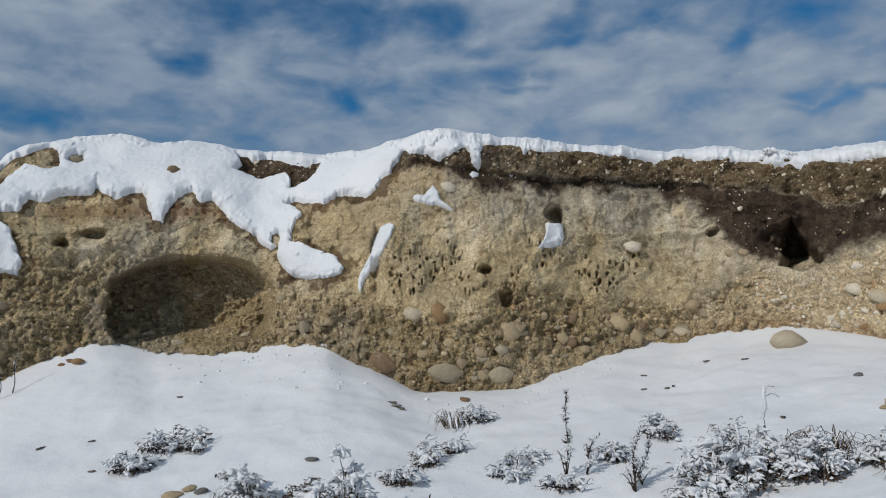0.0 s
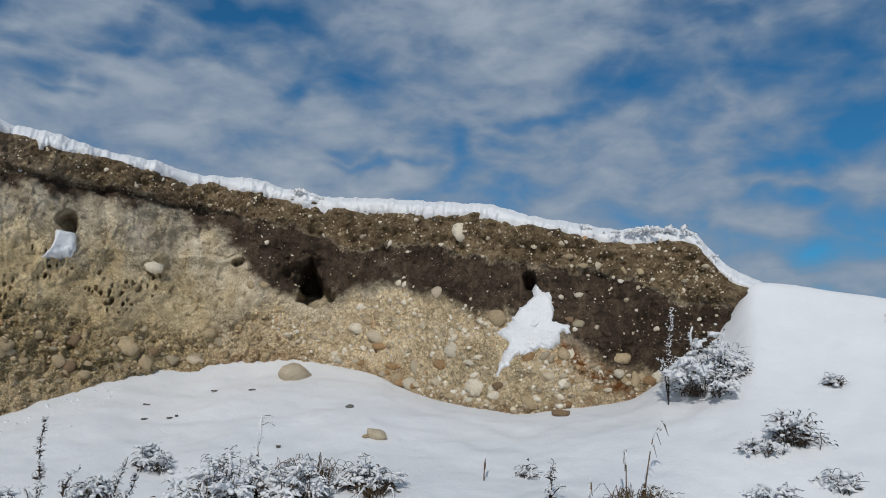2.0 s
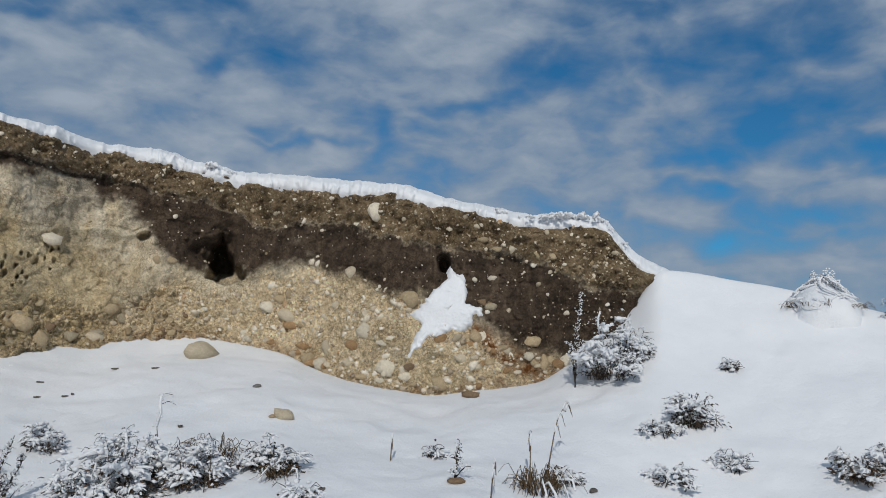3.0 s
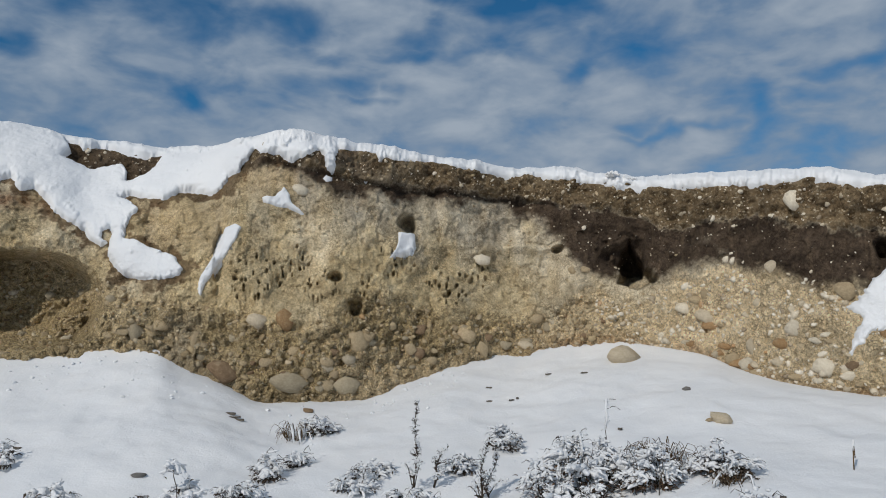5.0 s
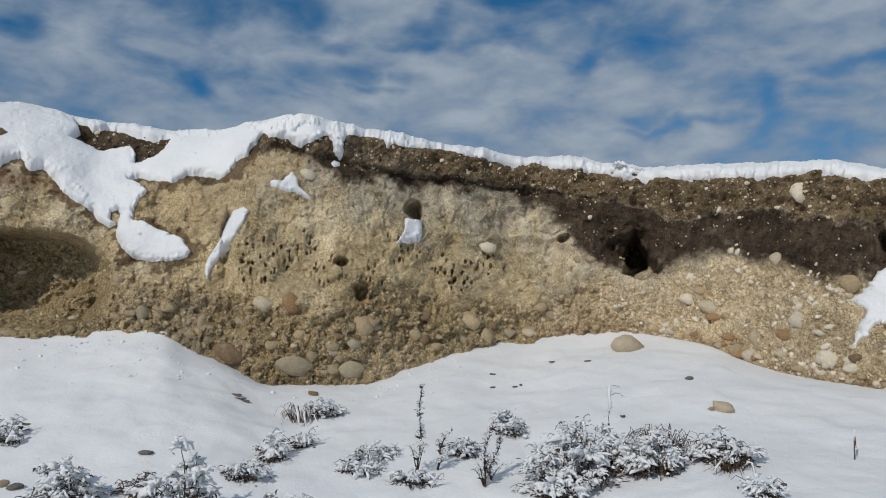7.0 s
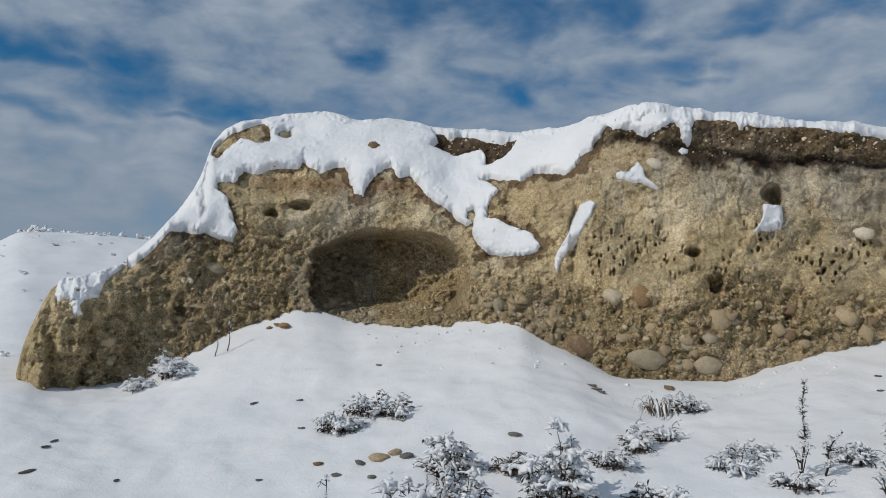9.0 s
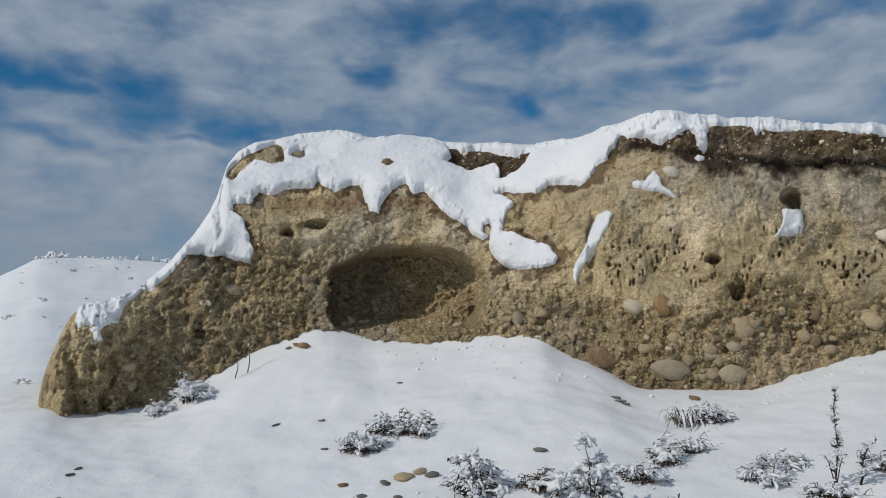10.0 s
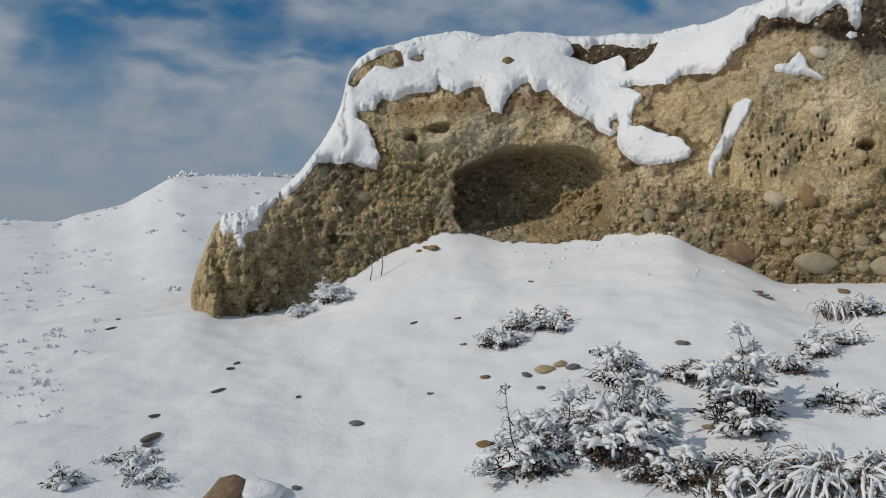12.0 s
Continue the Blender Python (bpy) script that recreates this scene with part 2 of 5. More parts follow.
def stone_material(name, per_island):
    m, nt, b = material(name, 0.8, 0.3)
    if per_island:
        rnd = nt.nodes.new("ShaderNodeNewGeometry").outputs["Random Per Island"]
    else:
        rnd = nt.nodes.new("ShaderNodeObjectInfo").outputs["Random"]
    c = ramp(nt, rnd, [(0.0, (0.24, 0.178, 0.10)), (0.3, (0.38, 0.295, 0.172)), (0.55, (0.47, 0.37, 0.23)), (0.78, (0.34, 0.28, 0.19)), (0.93, (0.58, 0.485, 0.335)), (1.0, (0.38, 0.23, 0.105))])
    c = mix(nt, 1.0, c, ramp(nt, noise_tex(nt, 35.0, 6, 0.65), [(0.25, 0.66), (0.75, 1.25)]), "MULTIPLY")
    dust = ramp(nt, noise_tex(nt, 12.0, 4), [(0.5, 0.0), (0.68, 0.4)])
    c = mix(nt, dust, c, (0.36, 0.275, 0.155))
    wire(nt, c, b.inputs["Base Color"])
    bump(nt, b, noise_tex(nt, 60.0, 5, 0.6), 0.5, 0.008)
    return m


M_SNOW = snow_material("fresh_snow", 0.25)
M_CAP = snow_material("settled_snow", 0.55)
M_EARTH = earth_material()
M_PEBBLE = stone_material("bank_pebble", True)


# ---------------------------------------------------------------- the plan, by bearing from the standpoint and height
def curve(pts):
    p = np.array(pts, float)
    x, y = p[:, 0], p[:, 1]
    h = np.diff(x)
    d = np.diff(y) / h
    m = np.zeros(len(x))
    m[0], m[-1] = d[0], d[-1]
    for i in range(1, len(x) - 1):
        if d[i - 1] * d[i] > 0:
            w1, w2 = 2 * h[i] + h[i - 1], h[i] + 2 * h[i - 1]
            m[i] = (w1 + w2) / (w1 / d[i - 1] + w2 / d[i])

    def f(q):
        q = np.asarray(q, float)
        i = np.clip(np.searchsorted(x, q) - 1, 0, len(h) - 1)
        s = np.clip((q - x[i]) / h[i], 0, 1)
        return (2 * s**3 - 3 * s**2 + 1) * y[i] + (s**3 - 2 * s**2 + s) * h[i] * m[i] + (3 * s**2 - 2 * s**3) * y[i + 1] + (s**3 - s**2) * h[i] * m[i + 1]
    return f


def step(a, b, x):
    s = np.clip((np.asarray(x, float) - a) / (b - a), 0, 1)
    return s * s * (3 - 2 * s)


def hash3(i, j, k, seed):
    n = (i * 374761393 + j * 668265263 + k * 2147483647 + seed * 974634777) & 0xFFFFFFFF
    n = ((n ^ (n >> 13)) * 1274126177) & 0xFFFFFFFF
    n = ((n ^ (n >> 16)) * 2246822519) & 0xFFFFFFFF
    return ((n ^ (n >> 15)) & 0xFFFFFF) / 8388607.5 - 1


def vnoise(x, y, z, seed=0):
    """Smooth noise from -1 to 1 on a lattice of random values."""
    x, y, z = np.broadcast_arrays(*(np.asarray(v, float) for v in (x, y, z)))
    i, j, k = (np.floor(v).astype(np.int64) for v in (x, y, z))
    u, v, w = ((a - b) for a, b in ((x, i), (y, j), (z, k)))
    u, v, w = (a * a * a * (a * (a * 6 - 15) + 10) for a in (u, v, w))
    lo = [int(a.min()) for a in (i, j, k)]
    size = [int(a.max()) - b + 2 for a, b in zip((i, j, k), lo)]
    if size[0] * size[1] * size[2] > 4000000:
        out = 0
        for a in (0, 1):
            for b in (0, 1):
                for c in (0, 1):
                    out = out + hash3(i + a, j + b, k + c, seed) * (u if a else 1 - u) * (v if b else 1 - v) * (w if c else 1 - w)
        return out
    grid = hash3(*np.meshgrid(*(np.arange(n) + o for n, o in zip(size, lo)), indexing="ij"), seed)
    if size[2] == 2 and w.size and float(np.ptp(w)) == 0.0:
        q = float(w.flat[0])
        grid = (grid[..., 0] * (1 - q) + grid[..., 1] * q).ravel()
        n, levels = size[1], (0,)
    else:
        grid, n, levels = grid.ravel(), size[1], (0, 1)
    deep = len(levels)
    at = ((i - lo[0]) * n + (j - lo[1])) * (deep if deep == 1 else size[2])
    if deep == 2:
        at = at + (k - lo[2])
    layers = []
    di, dj = (n, 1) if deep == 1 else (n * size[2], size[2])
    for c in levels:
        low = grid[at + c] * (1 - u) + grid[at + di + c] * u
        high = grid[at + dj + c] * (1 - u) + grid[at + di + dj + c] * u
        layers.append(low * (1 - v) + high * v)
    return layers[0] if deep == 1 else layers[0] * (1 - w) + layers[1] * w


def fbm(x, y, z, freq, octaves, seed=0, gain=0.5):
    out, amp = 0, 1.0
    for o in range(octaves):
        out = out + amp * vnoise(x * freq, y * freq, z * freq, seed + o)
        freq, amp = freq * 2.03, amp * gain
    return out


RANGE = curve([(-60, 7.7), (-46, 7.5), (-40, 7.3), (-34, 7.5), (-26, 7.5), (-14, 7.2), (-5, 6.75), (3, 6.6), (10, 6.85), (18, 7.3), (24, 7.25), (30, 6.8), (36, 6.45), (42, 6.35), (48, 6.45), (60, 6.9)])
SLOPE_FROM = curve([(-60, 1.2), (-41, 1.35), (-36, 1.75), (-31, 2.3), (-28, 2.5), (-10, 2.6), (60, 2.6)])
SLOPE = curve([(-60, 0.5), (-41, 0.5), (-30, 0.75), (-9, 0.7), (-2, 0.12), (8, 0.0), (60, 0.0)])
BASE = curve([(-180, -0.4), (-120, -0.3), (-80, 0.2), (-60, 0.6), (-45, 0.85), (-41.0, 0.90), (-39.2, 0.86), (-36.6, 0.88), (-33.9, 0.96), (-31.2, 1.18), (-27.6, 1.40), (-23.6, 1.59), (-20.1, 1.50), (-16.1, 1.50), (-12.3, 1.56), (-8.8, 1.53), (-7.2, 1.41), (-4.7, 1.28), (-1.3, 1.11), (4.7, 1.12), (8.8, 1.28), (12.8, 1.44), (16.8, 1.53), (20.5, 1.60), (23.7, 1.60), (26.7, 1.54), (29.3, 1.47), (31.7, 1.35), (34.1, 1.27), (37.3, 1.22), (39.7, 1.19), (42.1, 1.23), (47.2, 1.31), (49.1, 1.45), (51.3, 1.64), (53.2, 1.86), (55.8, 2.24), (61, 2.15), (70, 1.87), (85, 1.2), (120, 0.1), (180, -0.4)])
TOP = curve([(-41.7, 0.75), (-41.25, 1.0), (-41.0, 1.28), (-40.5, 1.52), (-39.6, 1.77), (-37.6, 1.86), (-35.3, 2.03), (-32.9, 2.40), (-31.2, 2.85), (-30.3, 3.34), (-29.5, 3.49), (-27.1, 3.66), (-23.0, 3.78), (-20.2, 3.68), (-17.9, 3.74), (-15.1, 3.63), (-11.7, 3.57), (-7.5, 3.48), (-5.0, 3.43), (0.2, 3.44), (5.3, 3.38), (11.1, 3.31), (19.2, 3.28), (24.2, 3.15), (28.4, 3.05), (32.5, 2.99), (36.5, 2.92), (42.2, 2.77), (47.1, 2.68), (49.3, 2.71), (51.5, 2.68), (52.7, 2.54), (53.9, 2.38), (55.8, 2.26), (58, 2.1)])
SOIL = curve([(-50, 3.35), (-12, 3.15), (-2.2, 3.15), (2.4, 3.06), (8.8, 2.96), (16.0, 2.96), (20.1, 2.87), (24.2, 2.77), (28.4, 2.57), (32.4, 2.56), (36.4, 2.45), (43.9, 2.31), (47.4, 2.23), (50.6, 2.10), (60, 2.05)])
HUMUS = curve([(-50, 3.3), (-12, 3.1), (-2.2, 3.08), (4.2, 2.93), (8.8, 2.92), (14.3, 2.92), (17.6, 2.78), (20.1, 2.46), (22.6, 2.24), (26.3, 2.28), (28.3, 2.35), (32.4, 2.22), (36.3, 2.05), (41.5, 1.90), (43.6, 1.68), (47.1, 1.52), (60, 1.5)])
GRAVEL = curve([(-50, 0.8), (-38.3, 1.0), (-35.5, 1.7), (-31.4, 2.22), (-23.5, 2.35), (-15.6, 2.41), (-11.8, 2.09), (-8.2, 1.95), (-2.6, 1.82), (0.7, 1.74), (7.0, 1.97), (13.0, 1.81), (18.8, 1.85), (20.7, 2.0), (24.3, 1.96), (28.3, 2.16), (32.4, 2.27), (36.3, 2.10), (40.0, 1.86), (43.6, 1.68), (60, 1.55)])
# burrows and hollows: bearing, height, half width in degrees, half height, depth
HOLLOWS = [(-26.2, 2.48, 0.62, 0.055, 0.22), (-24.2, 2.58, 0.75, 0.05, 0.20), (3.3, 2.13, 0.62, 0.060, 0.20), (4.8, 1.89, 0.60, 0.090, 0.20), (8.4, 2.62, 0.72, 0.10, 0.30), (-9.5, 2.62, 0.5, 0.12, 0.05), (-4.9, 2.30, 0.35, 0.28, 0.08), (19.5, 2.45, 0.5, 0.04, 0.18), (24.3, 2.34, 1.9, 0.20, 0.16), (40.4, 2.24, 0.6, 0.10, 0.22), (14.0, 2.76, 1.3, 0.07, 0.04), (-25.2, 2.52, 1.6, 0.07, 0.06)]

CAVE = [(24.6, 2.54), (25.1, 2.4), (25.5, 2.28), (26.4, 2.18), (26.5, 2.1), (25.7, 2.09), (24.9, 2.06), (24.1, 2.08), (23.6, 2.11), (23.7, 2.26), (24.0, 2.4)]          # the three-cornered den under the dark soil


def setback(th, z):
    d = z - SLOPE_FROM(th)
    return 0.10 * (z - 1.5) + SLOPE(th) * 0.5 * (d + np.sqrt(d * d + 0.02))


rng = np.random.RandomState(7)
BURROWS = []
while len(BURROWS) < 125:
    a, z = rng.uniform(-4.5, 14.5), rng.uniform(1.92, 2.55)
    belt = 2.16 + 0.10 * math.sin(a * 0.9 + 0.6) - (0.12 if 1 < a < 5 else 0)
    if abs(z - belt) < abs(rng.normal(0, 0.13)) + 0.02:
        BURROWS.append((a, z, rng.uniform(0.06, 0.12), rng.uniform(0.010, 0.028), rng.uniform(0.03, 0.07)))


def smooth_relief(th, z):
    """Broad forms of the face, positive towards the valley."""
    x, y = th * 0.122, z
    d = 0.075 * fbm(x, y, 0 * x, 1.3, 3, 11) * step(-42, -39, th)
    d -= 0.14 * step(-3.6, -5.0, th) * step(-26, -8, th) * step(1.75, 2.0, z)          # set-back beside the buttress
    d += (0.05 - 0.025 * step(16, 26, th)) * step(SOIL(th) - 0.03, SOIL(th) + 0.03, z) * step(-3, 2, th)            # topsoil stands proud
    d -= (0.05 - 0.045 * step(16, 24, th)) * step(SOIL(th) + 0.01, SOIL(th) - 0.02, z) * step(HUMUS(th) - 0.05, HUMUS(th) + 0.03, z) * step(-3, 2, th)
    d -= 0.13 * np.exp(-((th - 18.4 - 0.8 * (z - 2)) / 0.9) ** 2) * step(1.5, 1.75, z) * step(2.75, 2.4, z)
    d -= 0.06 * np.exp(-((th - 11.0 + 1.2 * (z - 2.4)) / 0.5) ** 2) * step(2.15, 2.4, z) + 0.05 * np.exp(-((th - 1.2) / 0.5) ** 2) * step(1.95, 2.1, z) * step(2.5, 2.3, z)
    g = step(GRAVEL(th) + 0.08, GRAVEL(th) - 0.08, z)
    d += 0.055 * (1 - g) * (1 - 2 * np.abs(fbm(x, y, 5 + 0 * x, 1.9, 3, 33, 0.5)))
    # bulges and gullies of the low end
    d += 0.11 * (0.35 - 1.6 * np.abs(fbm(x, y * 0.55, 7 + 0 * x, 2.8, 3, 15))) * step(-27, -34, th)
    d -= 0.08 * np.exp(-((th + 39.6 + 0.9 * (z - 1.2) + 0.3 * vnoise(z * 6, z * 0, z * 0, 4)) / 0.30) ** 2) * step(1.75, 1.45, z) + 0.07 * np.exp(-((th + 37.2 - 0.8 * (z - 1.2) + 0.3 * vnoise(z * 7, z * 0, z * 0, 5)) / 0.22) ** 2) * step(1.8, 1.5, z)
    d += 0.10 * np.exp(-((th + 40.6) / 0.8) ** 2 - ((z - 1.05) / 0.22) ** 2)
    # the great hollow
    cx, cz = -17.8, 1.90
    u = (th - cx) / np.where(th < cx, 5.7, 5.9)
    v = (z - cz) / np.where(z > cz, 0.49 - 0.16 * step(-19, -23.5, th), 0.40)
    power = 2.4 + 2.2 * step(-18, -21, th)
    k = 1 - (np.abs(u) ** power + np.abs(v) ** power) ** (1 / power)
    k = k + 0.035 * fbm(x, y, 3 + 0 * x, 5, 3, 5)
    d -= 0.78 * step(0.0, 0.05 + 0.10 * step(-18, -13, th), k) * (1 - 0.38 * step(-19, -12.5, th)) * (0.14 + 0.86 * step(1.50, 1.77, z))
    d += 0.05 * step(0.05, 0.2, k) * fbm(x, y, 12 + 0 * x, 6.5, 3, 19, 0.6)
    return d


def fine_relief(th, z):
    x, y = th * 0.122, z
    g = np.maximum(step(GRAVEL(th) + 0.08, GRAVEL(th) - 0.08, z), step(-33, -36, th))
    top = step(SOIL(th) - 0.05, SOIL(th) + 0.02, z) * step(-14, -10, th)
    ridge = 1 - 2 * np.abs(fbm(x, y, 1 + 0 * x, 4.3, 4, 31, 0.55))
    calm = 1 - 0.6 * step(20, 27, th) * (1 - top)          # the pale gravel is firmer
    left = step(-3.5, -8, th)
    body = 0.30 + 0.70 * g          # the silt is smoother than the gravel
    d = (0.008 + 0.022 * g * calm) * ridge + (0.007 + 0.015 * g * calm + 0.016 * top) * fbm(x, y, 2 + 0 * x, 17, 3, 47, 0.6)
    d += left * body * (0.013 * (0.4 - 2 * np.abs(fbm(x, y, 9 + 0 * x, 8.5, 3, 35, 0.6))) + 0.009 * fbm(x, y, 4 + 0 * x, 30, 2, 36, 0.6))
    d -= left * body * 0.022 * step(0.45, 0.75, vnoise(x * 26, y * 26, 0 * x, 37))
    d -= (0.026 * g * calm + 0.022 * top) * step(0.30, 0.66, vnoise(x * 15, y * 19, 0 * x, 58))          # sockets of fallen pebbles
    d -= 0.014 * (1 - g) * step(0.55, 0.80, vnoise(x * 22, y * 22, 0 * x, 59)) + 0.012 * (1 - g) * step(0.12, 0.0, np.abs(vnoise(x * 2.6 + 0.4 * y, y * 2.2, 0 * x, 63)))
    flake = step(-0.02, 0.06, fbm(x, y, 6 + 0 * x, 3.4, 4, 66, 0.6))
    d += 0.016 * (1 - g) * flake * (1 - top) + 0.010 * (1 - g) * flake * fbm(x, y, 8 + 0 * x, 24, 2, 67)
    d += 0.004 * vnoise(x * 5, y * 30, 0 * x, 64)
    # runnels down the silt, and clods under the soil
    d += 0.012 * (1 - g) * fbm(x * 2.0, y * 0.7, 0 * x, 2.6, 3, 71)
    d += 0.030 * top * vnoise(x * 9, y * 12, 0 * x, 60)
    crumble = step(-36, -39.5, th)
    d += crumble * (0.030 * fbm(th * 0.30, y, 14 + 0 * x, 5.0, 4, 73, 0.62) - 0.025 * step(0.35, 0.7, vnoise(th * 5, y * 16, 0 * x, 74)))
    den = inside([(a * 0.122, h) for a, h in CAVE], x, y) + 0.02 * fbm(x, y, 0 * x, 14, 2, 68)
    d -= 0.50 * step(-0.01, 0.05, den)
    for a, h, ra, rz, depth in HOLLOWS:
        q = np.sqrt(((th - a) / ra) ** 2 + ((z - h) / rz) ** 2) + 0.28 * vnoise(x * 14, y * 14, 0 * x, 9)
        d -= depth * step(1.12, 0.45, q)
    return d


def bank_grid(cols, rows, back_rows, lift=0.0):
    th = np.linspace(-41.7, 56.4, cols)
    zt = TOP(th) - 0.09
    zb = BASE(th) - 0.40
    v = np.linspace(0, 1, rows)
    z = zb[None] + (zt - zb)[None] * v[:, None]
    T = np.broadcast_to(th[None], z.shape)
    brow = np.clip(1 - (zt[None] - z) / 0.12, 0, 1)
    r = RANGE(T) + setback(T, z) + 0.10 * (1 - np.sqrt(np.clip(1 - brow**2, 0, 1)))
    r = r + 0.55 * step(-39.4, -41.7, T) ** 2
    b = np.linspace(0, 1, back_rows + 1)[1:, None]
    off = 0.03 + 3.0 * b**1.8
    zz = zt[None] + 0.03 * np.sin(off * 2) - 0.12 * off - (3.0 + zt[None] - zb[None]) * step(0.72, 1.0, b)
    r = np.vstack([r, r[-1][None] + off])
    z = np.vstack([z, zz])
    T = np.broadcast_to(th[None], z.shape)
    face = np.vstack([np.ones((rows, cols)), np.zeros((back_rows, cols))])
    return T, z, r, face


def to_xyz(T, r, z):
    a = np.radians(T)
    return np.stack([r * np.sin(a), r * np.cos(a), z], -1)


def grid_mesh(name, P, keep=None, attrs=None, ring=False):
    """A mesh from a grid of places; keep: which of the cells it has."""
    nr, nc = P.shape[:2]
    idx = np.arange(nr * nc).reshape(nr, nc)
    if ring:
        idx = np.hstack([idx, idx[:, :1]])
    q = np.stack([idx[:-1, :-1], idx[:-1, 1:], idx[1:, 1:], idx[1:, :-1]], -1).reshape(-1, 4)
    if keep is not None:
        q = q[keep.reshape(-1)]
    used = np.unique(q)
    remap = np.zeros(nr * nc, np.int64)
    remap[used] = np.arange(len(used))
    q = remap[q]
    me = bpy.data.meshes.new(name)
    me.vertices.add(len(used))
    me.vertices.foreach_set("co", P.reshape(-1, 3)[used].astype(np.float32).ravel())
    me.loops.add(len(q) * 4)
    me.loops.foreach_set("vertex_index", q.ravel().astype(np.int32))
    me.polygons.add(len(q))
    me.polygons.foreach_set("loop_start", np.arange(0, len(q) * 4, 4, dtype=np.int32))
    me.polygons.foreach_set("use_smooth", np.ones(len(q), bool))
    me.update(calc_edges=True)
    me.validate()
    for k, a in (attrs or {}).items():
        at = me.attributes.new(k, "FLOAT", "POINT")
        at.data.foreach_set("value", a.reshape(-1)[used].astype(np.float32))
    return me


def inside(poly, X, Y):
    """Signed distance to a closed outline, positive within."""
    p = np.array(poly, float)
    best = np.full(X.shape, 1e9)
    odd = np.zeros(X.shape, bool)
    for (x0, y0), (x1, y1) in zip(p, np.roll(p, -1, 0)):
        dx, dy = x1 - x0, y1 - y0
        ax, ay = X - x0, Y - y0
        s = np.clip((ax * dx + ay * dy) * (1 / (dx * dx + dy * dy + 1e-12)), 0, 1)
        ax, ay = ax - s * dx, ay - s * dy
        best = np.minimum(best, ax * ax + ay * ay)
        if dy:
            odd ^= ((y0 > Y) != (y1 > Y)) & (X < x0 + (Y - y0) / dy * dx)
    return np.where(odd, 1, -1) * np.sqrt(best)


# ---------------------------------------------------------------- ground
def ground_height(th, r):
    """Height of the snow-covered ground at a bearing and a distance."""
    R = RANGE(np.clip(th, -60, 60)) + 0.05
    zb = BASE(th)
    p = NEAR(th)
    s = np.clip(r / R, 0, 1)
    zs = np.interp(th, BROAD[:, 0], BROAD[:, 1])
    near = (zs + (zb - zs) * s**7) * s**p
    hill = HILL(th)
    k = step(R, 24, r)
    far = zb + (hill - zb) * k
    far = far - (hill + 2.5) * step(26, 160, r) * 0.9
    z = np.where(r < R, near, far)
    x, y = r * np.sin(np.radians(th)), r * np.cos(np.radians(th))
    fade = step(0.0, 0.5, np.abs(r - R)) * 0.8 + 0.2
    lump = 0.035 * fbm(x, y, 0 * x, 0.9, 3, 3) + 0.009 * fbm(x, y, 0 * x, 5.5, 2, 8)
    return z + lump * fade * step(0, 2, r) + (0.07 * fbm(x, y, 0 * x, 0.30, 3, 61) + 0.035 * fbm(x, y, 0 * x, 1.3, 2, 62)) * step(10, 20, r)


_a = np.arange(-180, 181, 1.0)
BROAD = np.stack([_a, [np.average(BASE(np.clip(a + np.arange(-18, 19), -180, 180)), weights=np.exp(-(np.arange(-18, 19) / 7.5) ** 2 / 2)) for a in _a]], 1)
NEAR = curve([(-180, 1.0), (-60, 1.6), (-30, 2.0), (-15, 1.9), (-3, 1.6), (15, 1.5), (28, 1.15), (42, 1.2), (50, 1.8), (60, 2.4), (85, 1.6), (180, 1.0)])
HILL = curve([(-180, 0.5), (-90, 0.5), (-60, 2.2), (-51, 2.45), (-48.8, 2.46), (-46.8, 2.70), (-44.3, 2.98), (-42.5, 3.45), (-41.1, 3.72), (-37.7, 3.82), (-30, 3.75), (-10, 2.5), (50, 2.0), (60, 1.3), (90, -0.5), (180, 0.5)])


def build_ground():
    th = np.concatenate([np.arange(-180, -70, 5.0), np.arange(-70, 80, 0.3), np.arange(80, 180, 5.0)])
    r = np.concatenate([[0.0, 0.6, 1.2], np.arange(1.7, 9.0, 0.035), 9 + np.cumsum(0.06 * 1.06 ** np.arange(60)), [50, 75, 120, 200, 400, 900, 2500]])
    r = np.unique(r)
    T, R = np.meshgrid(th, r)
    me = grid_mesh("ground", to_xyz(T, R, ground_height(T, R)), ring=True)
    me.materials.append(M_SNOW)
    tagged(new("ground", me), "snow-covered sloping ground below the cut bank", "ground", kind="structure")


build_ground()

# ---------------------------------------------------------------- the bank
M_PER_DEG = 0.122
COLS, ROWS, BACK = 1760, 330, 24
T, Z, R, FACE = bank_grid(COLS, ROWS, BACK)
OVER = np.where(FACE > 0, 1.0, np.exp(-2.5 * (R - R[ROWS - 1][None])))       # the relief of the brow runs out over the top
ZR = np.minimum(Z, TOP(T) - 0.09)
ZR = np.where(FACE > 0, Z, ZR[ROWS - 1][None])
LOW = smooth_relief(T, ZR) * OVER
R_SMOOTH = R - LOW
FINE = fine_relief(T, ZR) * OVER
for a, h, ra, rz, depth in BURROWS:
    c = np.where(np.abs(T[0] - a) < 0.5)[0]
    sl = slice(c[0], c[-1] + 1)
    q = np.sqrt(((T[:, sl] - a) / ra) ** 2 + ((Z[:, sl] - h) / rz) ** 2)
    FINE[:, sl] -= depth * step(1.3, 0.6, q) * FACE[:, sl]
